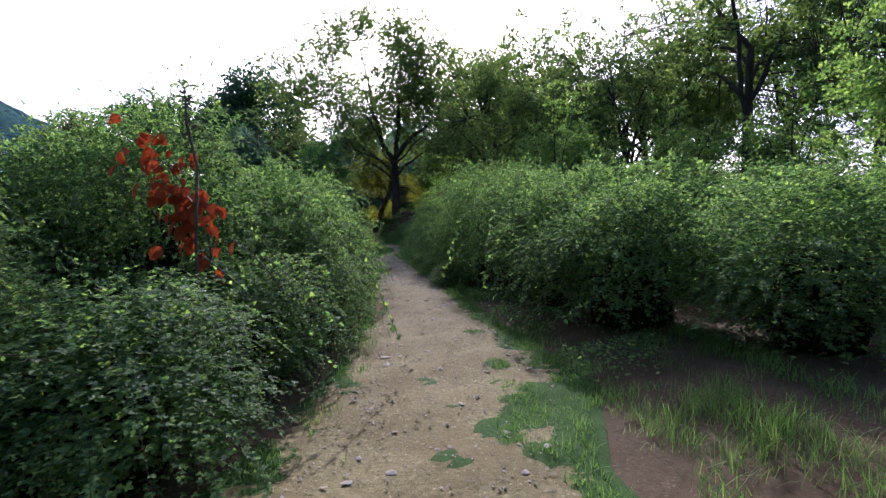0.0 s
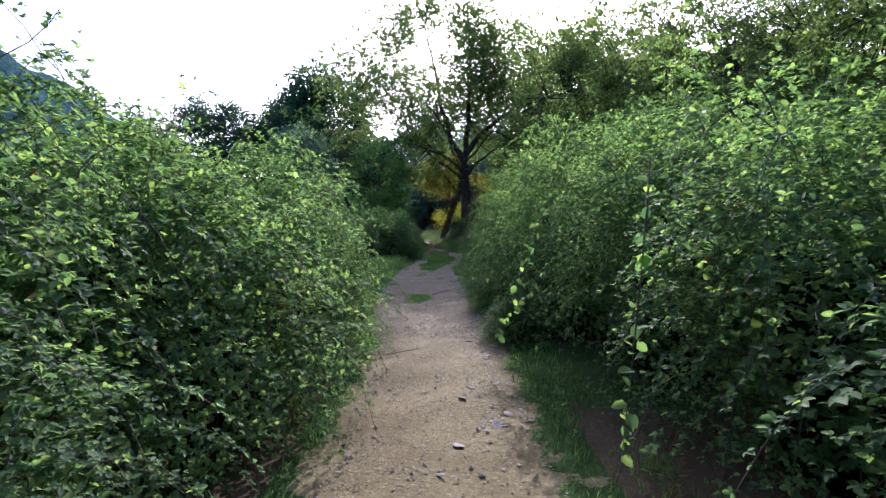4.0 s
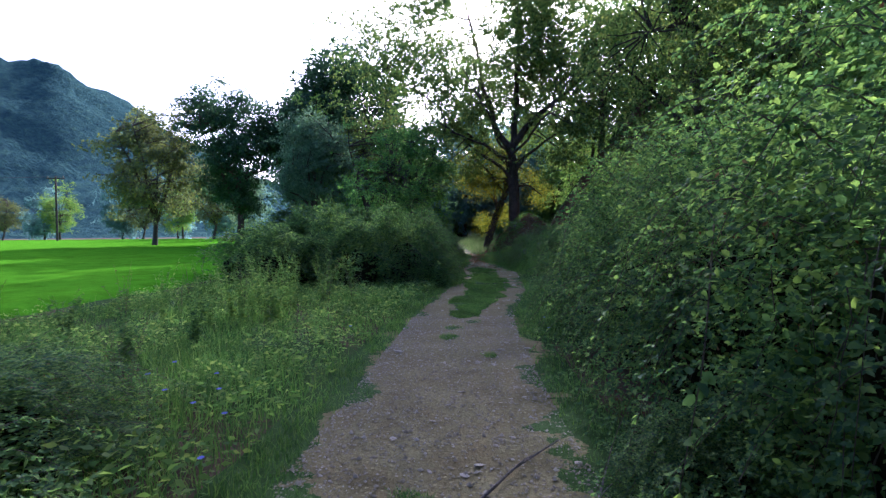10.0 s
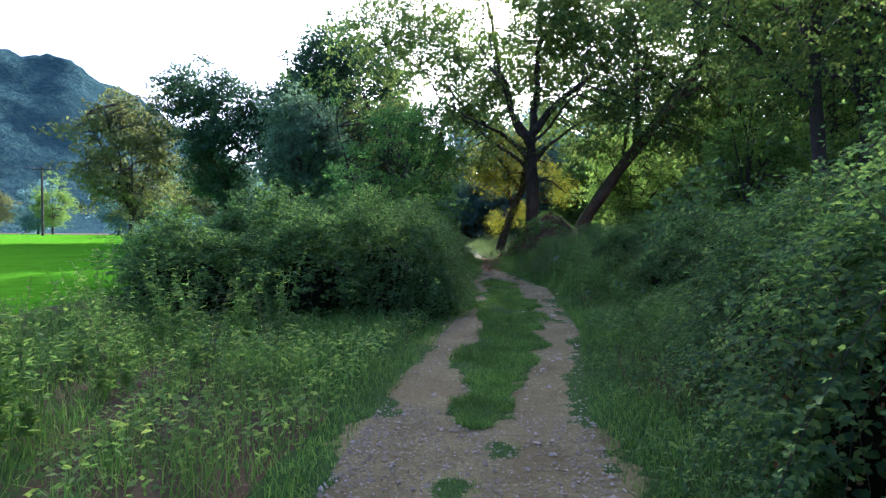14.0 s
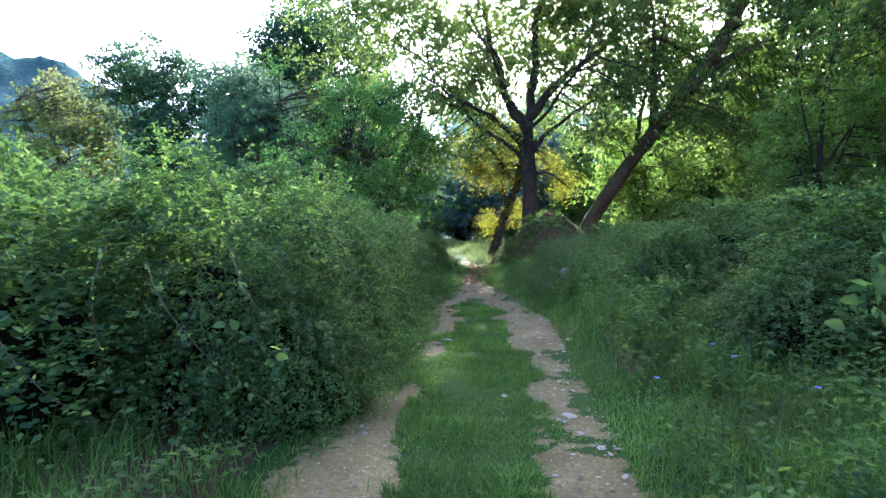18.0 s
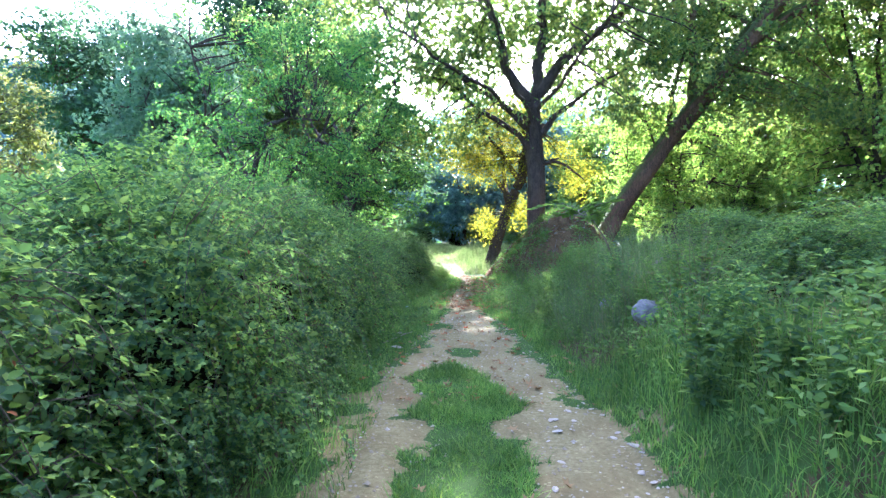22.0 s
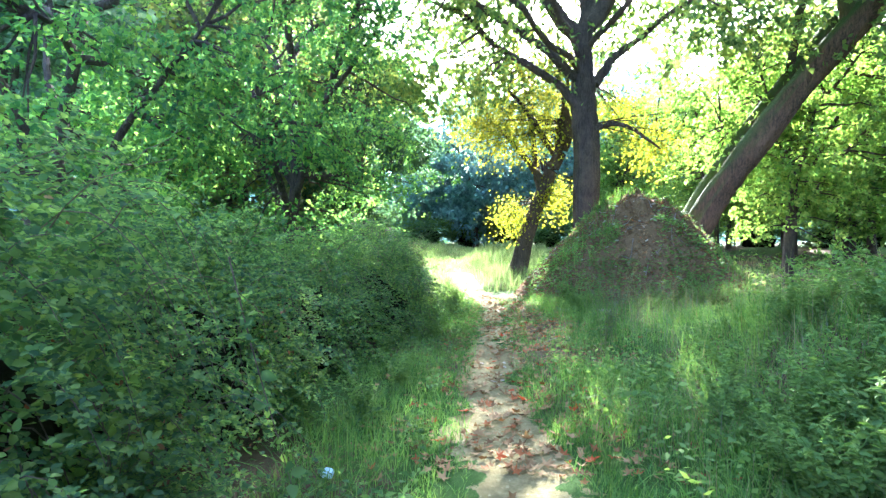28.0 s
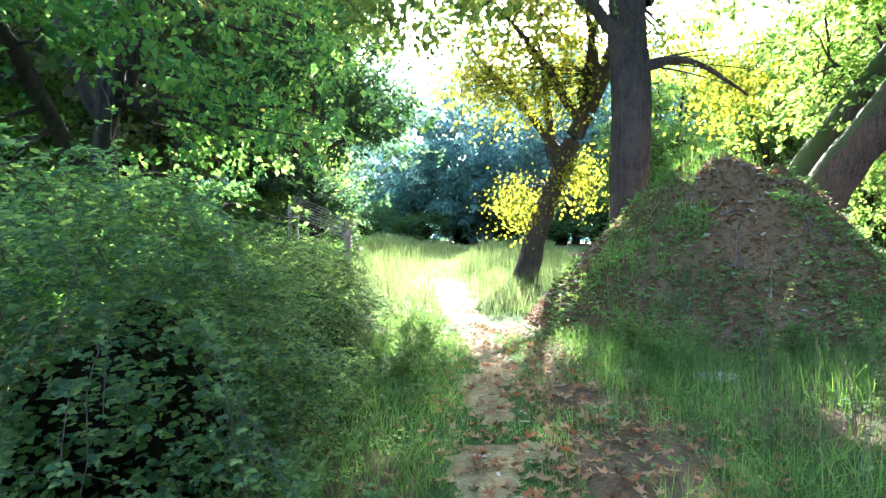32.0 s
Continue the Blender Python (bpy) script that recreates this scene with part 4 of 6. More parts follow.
for q, r, n, s, hold in (((4.9, 60.0, 4.9), (1.1, 0.6, 1.1), 620, 1, (2.9, 60.2, 5.6)), ((0.5, 63.0, 5.7), (1.9, 1.0, 1.0), 1000, 2, (2.8, 63.5, 6.2)), ((0.35, 64.0, 2.6), (1.0, 0.6, 0.9), 560, 3, (1.4, 64.0, 3.2)),
                         ((4.1, 62.0, 6.5), (1.0, 0.7, 0.8), 420, 4, (2.9, 60.5, 7.2)), ((-0.9, 63.0, 6.4), (1.3, 0.9, 0.8), 480, 5, (2.8, 63.5, 6.4)), ((2.15, 63.5, 3.3), (0.7, 0.5, 0.9), 420, 6, (1.5, 63.9, 3.6))):
    root = tagged(new("yellow_bough"), "hanging bough of bright yellow autumn leaves", "branch", "yellow boughs")
    root.location = q
    part("leaves", mesh_np("yellow_leaves", *spray(int(n * 2.0), (0, 0, 0), r, 0.092, 200 + s)), YELLOW, root)
    rs = np.random.RandomState(300 + s)
    tw = []
    for _ in range(7):
        e = rs.normal(0, 0.5, 3) * r
        t = np.linspace(0, 1, 6)[:, None]
        up = np.array(hold) - np.array(q)
        tw.append(tube(up + (e - up) * t + np.array([0, 0, 0.35]) * (t - t * t), np.linspace(0.03, 0.006, 6), 5))
    tagged(part("twig_work", mesh_np("yellow_twigs", *joined(tw)), BARK, root), kind="stuff")

# ---- other trees ----
protos = {
    "dark": leafy_tree("dark_tree", "dense dark green tree with a rounded crown", 81, [(0, 0, -0.3), (0.1, 0, 3), (0, 0.2, 6)], 0.3, (0, 0, 7.5), (4.2, 4.2, 5.0), 27000, 0.2, OAK, BARK, 6, group="trees by the field"),
    "pale": leafy_tree("pale_tree", "feathery pale grey-green tree", 82, [(0, 0, -0.3), (0.2, 0, 3), (0, 0.1, 6)], 0.22, (0, 0, 6.3), (3.2, 3.2, 5.0), 24000, 0.16, WILLOW, BARK, 6, group="trees by the field"),
    "olive": leafy_tree("olive_green_tree", "broad olive green tree with several thin trunks", 83, [(0, 0, -0.3), (0.5, 0, 2), (0.9, 0.2, 5)], 0.24, (0, 0, 7.2), (4.6, 4.2, 5.2), 20000, 0.2, OLIVE, BARK, 7, group="trees by the field"),
    "green": leafy_tree("leafy_tree", "leafy tree with sunlit fresh green foliage", 84, [(0, 0, -0.3), (0.1, 0, 4), (0.3, 0.2, 8)], 0.24, (0, 0, 8.5), (4.0, 4.0, 6.2), 19000, 0.2, SPRING, BARK, 7, group="woodland trees"),
    "far": leafy_tree("woodland_tree", "distant woodland tree with haze painted into its bluish leaves", 85, [(0, 0, -0.3), (0.1, 0, 4), (0.3, 0.2, 8)], 0.26, (0, 0, 7.5), (4.4, 4.4, 7.2), 12000, 0.34, HAZE_WOOD, BARK, 5, gauss=1.0, group="woodland trees"),
    "plane": leafy_tree("woodland_tree", "tall woodland plane tree with dark trunk", 86, [(0, 0, -0.3), (0.2, 0, 5), (-0.2, 0.2, 10)], 0.3, (0, 0, 11.5), (5.2, 5.2, 7.2), 17000, 0.2, PLANE, BARK, 7, cull=0.0, gauss=0.65, group="woodland trees"),
}
# trees at negative y stand unseen, added to hold back light behind the walk
WOODS = {  # x, y, scale
    "dark": ((-14.2, 68.7, 1.42), (-19, 74, 1.3), (-23, 64.5, 1.15), (-6.4, 64.5, 0.72)),
    "pale": ((-11.6, 52.5, 0.92), (-14.5, 60, 0.9), (-11, 77, 1.0), (-34, 88, 1.0)),
    "olive": ((-31.4, 64, 1.05), (-10.5, 61, 0.95), (-44, 98, 1.0), (-72, 121, 0.9), (-103, 120, 0.8)),
    "green": ((12, 73, 0.6), (-12.2, 59, 0.75), (15, 79, 0.7), (19, 80, 0.7), (25, 83, 0.8), (33, 78, 0.8), (9, 86, 0.7), (-9.6, 68, 0.75), (-88, 118, 0.8), (-60, 116, 0.8), (-120, 116, 0.8), (16, 73, 0.95), (22, 76, 1.0), (15, 14, 0.55), (20, 67, 0.65), (27, 71, 0.75), (10.5, 31, 0.5), (9.5, 27, 0.5), (10.5, 44, 0.45), (15, 46, 0.5), (20, 48, 0.5), (25, 40, 0.5), (30, 36, 0.5), (14, 80, 1.0), (19, 73, 1.0), (12, 88, 1.1), (14.8, 67, 0.6), (22, 60, 0.85), (21, 54, 1.15), (17.5, 58, 1.0), (-6.5, -14, 0.9), (9, -13, 0.9), (16, 26, 0.5), (21, 25, 0.55), (26, 33, 0.6), (14, 33, 0.5)),
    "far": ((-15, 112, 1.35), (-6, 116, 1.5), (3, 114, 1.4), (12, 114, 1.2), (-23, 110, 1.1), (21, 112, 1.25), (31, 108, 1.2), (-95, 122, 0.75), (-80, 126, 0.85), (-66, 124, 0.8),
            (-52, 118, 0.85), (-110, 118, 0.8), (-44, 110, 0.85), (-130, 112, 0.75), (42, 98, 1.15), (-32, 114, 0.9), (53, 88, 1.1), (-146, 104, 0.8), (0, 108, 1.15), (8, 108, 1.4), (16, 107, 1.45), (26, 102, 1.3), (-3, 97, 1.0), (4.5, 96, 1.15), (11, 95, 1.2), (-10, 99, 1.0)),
    "plane": ((24, 32, 1.25), (18, 72, 0.95), (34, 67, 1.2), (38, 58, 1.1), (34, 40, 1.1), (33, 50, 1.0), (27, 71, 1.0), (28, 47, 1.1), (13, 41, 0.75), (18, 37, 0.8), (23, 43, 0.9), (28, 27, 0.9), (-14, -8, 0.9), (1.5, -22, 1.0), (16, -8, 0.9), (17.5, 51, 1.1)),
}
rs = np.random.RandomState(8)
for kind, spots in WOODS.items():
    for i, (x, y, s) in enumerate(spots):
        m = ground_pose(x, y, rs.uniform(0, 360), s, s, s * rs.uniform(0.95, 1.05))
        if i == 0:
            protos[kind].matrix_basis = m
        else:
            placed(protos[kind], m)

leafy_tree("overhanging_tree", "leafy green tree with low boughs beside the path", 91, [(0, 0, -0.3), (0.1, 0, 1.3), (0.35, 0.1, 3), (0.2, 0.2, 6)], 0.17, (0.1, -0.3, 6.0), (3.2, 3.2, 4.2), 24000, 0.085, GROVE, BARK, 9, False,
           cull=0.22, gauss=0.45).matrix_basis = ground_pose(-5.2, 53.2)
leafy_tree("overhanging_tree", "leafy green tree with low boughs beside the path", 92, [(0, 0, -0.3), (0.1, 0, 1.3), (-0.25, 0.1, 2.6), (0.2, 0.2, 5)], 0.14, (0.2, 0, 5.0), (2.6, 2.8, 3.4), 21000, 0.082, GROVE, BARK, 8, False,
           cull=0.22, gauss=0.45).matrix_basis = ground_pose(-6.6, 48.6)
leafy_tree("woodland_tree", "spreading plane tree standing over the hedge", 94, [(0, 0, -0.3), (0.1, 0, 2.5), (-0.1, 0.1, 5), (0, 0, 8)], 0.2, (-0.3, -0.3, 8.6), (3.9, 3.9, 4.4), 30000, 0.11, PLANE, BARK, 7, False,
           gauss=0.6, group="woodland trees").matrix_basis = ground_pose(8.3, 35.5)
leafy_tree("small_tree", "small bright green tree with layered boughs at the wood's edge", 93, [(0, 0, -0.3), (0.1, 0, 1.5), (0.2, 0, 3.2), (0.1, 0.2, 6)], 0.2, (0.1, -0.3, 5.0), (3.4, 3.0, 3.6), 20000, 0.12, SPRING, BARK, 8, True,
           gauss=0.6).matrix_basis = ground_pose(9.7, 61.0)

# ---- hill, pole ----
az = np.radians(np.linspace(-115, 70, 220))
rr = np.r_[np.linspace(380, 800, 46), 1000, 1400]
A, R = np.meshgrid(az, rr)
top = np.interp(np.degrees(A), (-115, -60, -46, -40, -31, -20, 0, 70), (120, 205, 212, 203, 122, 62, 45, 40))
hv = np.stack([(R * np.sin(A)).ravel(), (R * np.cos(A)).ravel(), 0 * A.ravel()], 1)
hz = (top * step(R, 380, 760)).ravel()
hv[:, 2] = hz * (1 + 0.10 * waves(hv, 0.012, 9)) + 2.0 * waves(hv, 0.05, 10) * step(hz, 2, 30) + 2.2 * waves(hv, 0.35, 12, 2) * step(hz, 2, 30) - 1
w = len(az)
ii, jj = np.meshgrid(np.arange(len(rr) - 1), np.arange(w - 1), indexing="ij")
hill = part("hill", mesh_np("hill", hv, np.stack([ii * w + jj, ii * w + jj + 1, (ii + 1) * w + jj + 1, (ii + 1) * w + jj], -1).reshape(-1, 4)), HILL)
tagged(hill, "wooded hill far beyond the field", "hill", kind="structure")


def utility_pole(x, y):
    root = tagged(new("utility_pole"), "thin dark wooden utility pole standing in the field", "pole")
    root.location = (x, y, float(height(x, y)))
    part("post", smooth(mesh_np("post", *tube([(0, 0, -0.3), (0, 0, 5), (0, 0, 10.2)], (0.17, 0.15, 0.12), 10))), BARK, root)
    arm = bmesh.new()
    bmesh.ops.create_cube(arm, size=1, matrix=Matrix.Translation((0, 0, 9.8)) @ Matrix.Diagonal((3.0, 0.14, 0.16, 1)))
    me = bpy.data.meshes.new("crossarm")
    arm.to_mesh(me)
    part("crossarm", me, BARK, root)
    for dx in (-1.3, 0, 1.3):
        part("insulator", mesh_np("insulator", *tube([(dx, 0, 9.85), (dx, 0, 10.05), (dx, 0, 10.2)], (0.05, 0.08, 0.04), 8)), STONE, root)
    return root


utility_pole(-66.3, 92.5)
for dx in (-1.3, 0, 1.3):
    t = np.linspace(0, 1, 24)[:, None]
    a, b2 = np.array([-66.3 + dx, 92.5, 11.0]), np.array([-190 + dx, 76, 14.0])
    line = a + (b2 - a) * t - np.array([0, 0, 6.0]) * (t - t * t)
    tagged(part("power_line", mesh_np("power_line", *tube(line, np.full(24, 0.03), 4)), WIRE), "thin dark overhead power line", "cable", "power lines")

# ---- earth mound ----
MX, MY, MR, MH = 3.95, 57.7, 4.0, 3.2


def mound_top(x, y):
    x, y = np.asarray(x, float), np.asarray(y, float)
    u = np.hypot((x - MX) / np.where(x < MX, 0.93, 0.8), (y - MY) * 1.25) / MR
    q = np.stack([x, y, 0 * x], -1).reshape(-1, 3)
    n = waves(q, 1.6, 21).reshape(x.shape) * 0.26 + waves(q, 4.5, 22).reshape(x.shape) * 0.16 + waves(q, 13.0, 26).reshape(x.shape) * 0.06
    prof = np.clip(1 - u ** 1.45, 0, 1) ** 1.05
    return height(x, y) - 0.1 + MH * prof + n * np.clip(1.3 - u, 0, 1) * step(1.15 - u, 0, 0.3) - 0.4 * step(u, 1.0, 1.15)


ua = np.linspace(0, 1.12, 110)
th = np.linspace(0, 2 * np.pi, 241)[:-1]
U, T = np.meshgrid(ua, th, indexing="ij")
mx, my = MX + U * MR * np.cos(T) * np.where(np.cos(T) < 0, 0.93, 0.8), MY + U * MR * np.sin(T) / 1.25
mv = np.stack([mx.ravel(), my.ravel(), mound_top(mx, my).ravel()], 1)
ii, jj = np.meshgrid(np.arange(len(ua) - 1), np.arange(240), indexing="ij")
mf = np.stack([ii * 240 + jj, (ii + 1) * 240 + jj, (ii + 1) * 240 + (jj + 1) % 240, ii * 240 + (jj + 1) % 240], -1).reshape(-1, 4)
me = smooth(mesh_np("earth_mound", mv, mf))
me.attributes.new("turf", "FLOAT", "POINT").data.foreach_set("value", (0.25 + 0.3 * waves(mv, 1.2, 23)).astype(np.float32))
tagged(part("earth_mound", me, MOUND_SOIL), "heap of brown earth and rubble with dry leaves on it", "mound", kind="structure")

# ---- grass ----
strip_on = lambda x, y: turf_cover(x, y) > 0.53
grass("strip_grass", "low green grass strip in the middle of the path", GRASS, 84000, (lambda y: lerp(y, STRIP_L) - 0.25, lambda y: lerp(y, STRIP_R) + 0.25), (25.4, 39.8), (0.1, 0.3), 0.008, 101, strip_on, 0.9, 1.3)
for lab, lo2, hi2, sd in (("short grass creeping over the path's edge", lambda y: lerp(y, LEFT) - 0.3, lambda y: lerp(y, LEFT) + 0.4, 115),
                          ("short grass creeping over the path's edge", lambda y: lerp(y, RIGHT) - 0.4, lambda y: lerp(y, RIGHT) + 0.3, 116)):
    grass("edge_grass", lab, GRASS, 15000, (lo2, hi2), (3, 56), (0.08, 0.24), 0.006, sd, strip_on, 0.9, 0.8)
grass("patch_grass", "small round patch of grass on the path", GRASS, 3000, (-0.05, 0.7), (17.2, 19.0), (0.1, 0.28), 0.006, 102, lambda x, y: turf_cover(x, y) > 0.5, 0.7, 1)
grass("verge_grass", "tufts of grass at the path's edge", GRASS, 9000, (0.9, 3.8), (2.2, 6.8), (0.08, 0.24), 0.006, 103, strip_on, 0.9, -0.15)
for i, (tx, ty, tr) in enumerate(TUFTS):
    grass("grass_tuft", "small tuft of grass growing on the path", GRASS, 260, (tx - tr, tx + tr), (ty - tr, ty + tr), (0.06, 0.2), 0.005, 140 + i, lambda x, y: np.hypot(x - tx, y - ty) < tr, 0.9, 1.5)
grass("verge_grass", "tall green grass on the verge by the field", GRASS, 44000, (-7.5, LEFT), (17.3, 31), (0.1, 0.36), 0.009, 104, None, 0.8, 0.6)
grass("verge_grass", "green grass under the brambles", GRASS, 9000, (RIGHT, lambda y: lerp(y, RIGHT) + 0.7), (7, 31), (0.05, 0.22), 0.007, 105, None, 0.9, 0.2)
grass("verge_grass", "green grass under the brambles", GRASS, 1800, (lambda y: lerp(y, LEFT) - 0.5, LEFT), (5, 17.5), (0.05, 0.18), 0.007, 106, None, 0.9, 0.0)
grass("bank_grass", "mixed green grass on the bank beside the path", GRASS, 54000, (RIGHT, 4.2), (29, 48), (0.12, 0.45), 0.008, 107, None, 0.9, 1.0)
grass("dry_grass", "dry straw coloured grass on the bank", DRY_GRASS, 11000, (lambda y: lerp(y, RIGHT) + 0.5, 6.0), (29, 46.5), (0.15, 0.6), 0.005, 108, None, 0.6, -0.1)
grass("verge_grass", "green grass along the brambles", GRASS, 24000, (lambda y: lerp(y, LEFT) - 1.3, lambda y: lerp(y, LEFT) + 0.1), (31, 58), (0.1, 0.36), 0.007, 109, None, 0.9, 0.5)
grass("verge_grass", "sunlit green grass beside the narrow path", GRASS, 30000, (lambda y: lerp(y, RIGHT) - 0.05, lambda y: lerp(y, RIGHT) + 5), (43, 56), (0.08, 0.34), 0.006, 110,
      lambda x, y: (x - lerp(y, RIGHT) > 0.7) | (y < 46.3) | (y > 53.5) | (waves(np.stack([x, y, 0 * x], 1), 2.2, 77) > 0.0), 0.9, 0.5)
grass("meadow_grass", "tall pale sunlit meadow grass", PALE_GRASS, 30000, (-10, 3.0), (58, 84), (0.25, 0.75), 0.02, 111,
      lambda x, y: (x < lerp(y, LEFT)) | (x > lerp(y, RIGHT)) | (y > 64), 0.35, 0.9)
grass("tall_grass", "tall grey-green grass stalks on the bank", BLUE_GRASS, 4200, (lambda y: lerp(y, RIGHT) + 0.55, 4.2), (39.5, 43.6), (0.4, 1.15), 0.006, 112, None, 0.75, 0.1)
grass("heap_grass", "tall grass and seed stalks at the foot of the earth heap", GRASS, 5500, (lambda y: lerp(y, RIGHT) + 0.8, 7.5), (52.2, 55.0), (0.15, 0.5), 0.007, 118, None, 0.7, 0.1)
grass("heap_grass", "dry seed stalks beside the earth heap", DRY_GRASS, 1200, (lambda y: lerp(y, RIGHT) + 1.6, 7.5), (47, 55), (0.3, 0.9), 0.004, 119, None, 0.6, -0.2)
grass("woodland_grass", "thin grass on the woodland floor", DRY_GRASS, 6000, (5, 24), (46, 72), (0.1, 0.4), 0.02, 113, None, 0.5, 0.4)


def low_weeds(label, mat, n, xr, yr, tall, size, seed, clump=0.2):
    """Small-leaved plants that cover the ground knee-deep."""
    rs = np.random.RandomState(seed)
    y = rs.uniform(*yr, n * 3)
    lo, hi = (lerp(y, r) if isinstance(r, tuple) else r(y) if callable(r) else np.full(n * 3, r) for r in xr)
    x = lo + (hi - lo) * rs.rand(n * 3)
    q = np.stack([x, y, 0 * x], 1)
    c = waves(q, 2.2, seed + 1)
    ok = c + rs.normal(0, 0.25, n * 3) > -clump
    q, c = q[ok][:n], np.clip(c[ok][:n] + 0.6, 0.25, 1.4)
    k = len(q)
    q[:, 2] = height(q[:, 0], q[:, 1]) + tall * c * rs.uniform(0.05, 1, k) ** 0.8
    sz = size * rs.uniform(0.6, 1.3, k)
    a = rs.uniform(0, 6.283, k)
    me = mesh_np("low_weeds", *leaf_arrays(q, np.stack([np.cos(a), np.sin(a), rs.normal(0, 0.35, k)], 1), unit(rs.normal(0, 0.75, (k, 3)) + [0, 0, 0.8]), sz, sz * 0.55, False))
    return tagged(part("low_weeds", me, mat), label, "plants", kind="stuff")


low_weeds("low leafy green weeds covering the verge", SPRING, 24000, (-7.5, lambda y: lerp(y, LEFT) - 0.35), (17.5, 31), 0.32, 0.06, 120)
low_weeds("low leafy weeds covering the bank", NETTLE, 27000, (lambda y: lerp(y, RIGHT) + 0.35, 5.5), (28, 48), 0.42, 0.062, 122, 0.5)
low_weeds("low leafy weeds at the foot of the brambles", SHRUB, 9000, (lambda y: lerp(y, LEFT) - 1.5, lambda y: lerp(y, LEFT) - 0.2), (31, 58), 0.22, 0.055, 124)
low_weeds("low leafy weeds below the earth heap", SHRUB, 8000, (lambda y: lerp(y, RIGHT) + 0.4, 7.0), (46, 56.5), 0.2, 0.05, 126)
low_weeds("low leafy weeds under the brambles", SHRUB, 4500, (lambda y: lerp(y, RIGHT) + 0.15, lambda y: lerp(y, RIGHT) + 1.2), (5.5, 24), 0.2, 0.05, 128, 0.0)
low_weeds("low leafy weeds at the end of the hedge", SHRUB, 9000, (lambda y: lerp(y, RIGHT) + 0.1, lambda y: lerp(y, RIGHT) + 3.2), (23.5, 31), 0.36, 0.05, 132, 0.6)
grass("verge_grass", "green grass at the end of the hedge", GRASS, 9000, (RIGHT, lambda y: lerp(y, RIGHT) + 3), (23.5, 31), (0.1, 0.4), 0.007, 117, None, 0.9, 0.6)
low_weeds("low leafy weeds on the woodland floor", NETTLE, 5000, (7, 26), (44, 72), 0.4, 0.16, 130, 0.0)


# ---- weeds and nettles ----
def weed(seed, label, mat, tall, leaf, stems=6, per=34, spread=0.22):
    rs = np.random.RandomState(seed)
    root = tagged(new("weed_plant"), label, "plant", "weeds by the path")
    ls = []
    for i in range(stems):
        a, L = rs.uniform(0, 6.283), tall * rs.uniform(0.65, 1.1)
        t = np.linspace(0, 1, 7)[:, None]
        foot = np.array([np.cos(a), np.sin(a), 0]) * spread * 0.3 * rs.rand()
        line = foot + np.array([np.cos(a), np.sin(a), 0]) * spread * t * t * rs.uniform(0.4, 1.5) + np.array([0, 0, L]) * t
        part("stalk", mesh_np("stalk", *tube(line, np.linspace(0.006, 0.002, 7), 4)), mat, root)
        u = rs.uniform(0.12, 1, per)
        p = np.stack([np.interp(u, t[:, 0], line[:, c]) for c in range(3)], 1)
        b = rs.uniform(0, 6.283, per)
        way = np.stack([np.cos(b), np.sin(b), rs.normal(0.1, 0.3, per)], 1)
        sz = leaf * rs.uniform(0.6, 1.2, per) * (1.15 - 0.6 * u)
        ls.append(leaf_arrays(p, way, unit(rs.normal(0, 0.35, (per, 3)) + [0, 0, 1]), sz, sz * 0.5, True))
    part("leaves", mesh_np("weed_leaves", *joined(ls)), mat, root)
    return root


kinds = [weed(401, "tall yellow-green weed on the verge", SPRING, 1.25, 0.09), weed(402, "leafy green weed on the verge", BRAMBLE, 0.8, 0.09, 8),
         weed(403, "broad leaved green nettle on the bank", NETTLE, 0.7, 0.075, 10, 52, 0.35), weed(404, "thin dry weed with sparse leaves", OLIVE, 1.1, 0.07, 5, 22)]
rs = np.random.RandomState(44)
spots = [(0, rs.uniform(-5.5, -2.6), rs.uniform(24, 29.5)) for _ in range(26)] + [(1, rs.uniform(-6, -3.3), rs.uniform(20, 30)) for _ in range(4)]
spots += [(3, rs.uniform(-7, -2), rs.uniform(20, 30)) for _ in range(12)] + [(2, rs.uniform(1.7, 4.2), rs.uniform(41.5, 47)) for _ in range(30)]
spots += [(1, rs.uniform(2.0, 4.6), rs.uniform(29, 43)) for _ in range(42)] + [(3, rs.uniform(1.9, 4.4), rs.uniform(31, 45)) for _ in range(22)] + [(2, rs.uniform(-2.2, -1.1), rs.uniform(36, 56)) for _ in range(22)]
spots += [(2, rs.uniform(1.6, 3.0), rs.uniform(43.6, 45.6)) for _ in range(40)]
spots += [(2, rs.uniform(3.2, 4.6), rs.uniform(34, 41)) for _ in range(14)]
spots += [(2, rs.uniform(1.2, 6.5), rs.uniform(52.6, 54.6)) for _ in range(22)] + [(3, rs.uniform(0.9, 6.5), rs.uniform(49, 54.4)) for _ in range(16)]
spots += [(2, 2.4, 39.25), (2, 2.62, 39.3), (2, 2.9, 39.25), (2, 3.1, 39.5), (3, 2.35, 39.6), (2, 2.75, 39.0), (1, 2.5, 39.0)]
used = set()
for k, x, y in spots:
    s = rs.uniform(0.7, 1.15)
    x = x if x < -1 else max(x, lerp(y, RIGHT) + 0.35)
    m = ground_pose(x, y, rs.uniform(0, 360), s, s, s, 0.02)
    if k not in used:
        kinds[k].matrix_basis = m
        used.add(k)
    else:
        placed(kinds[k], m)


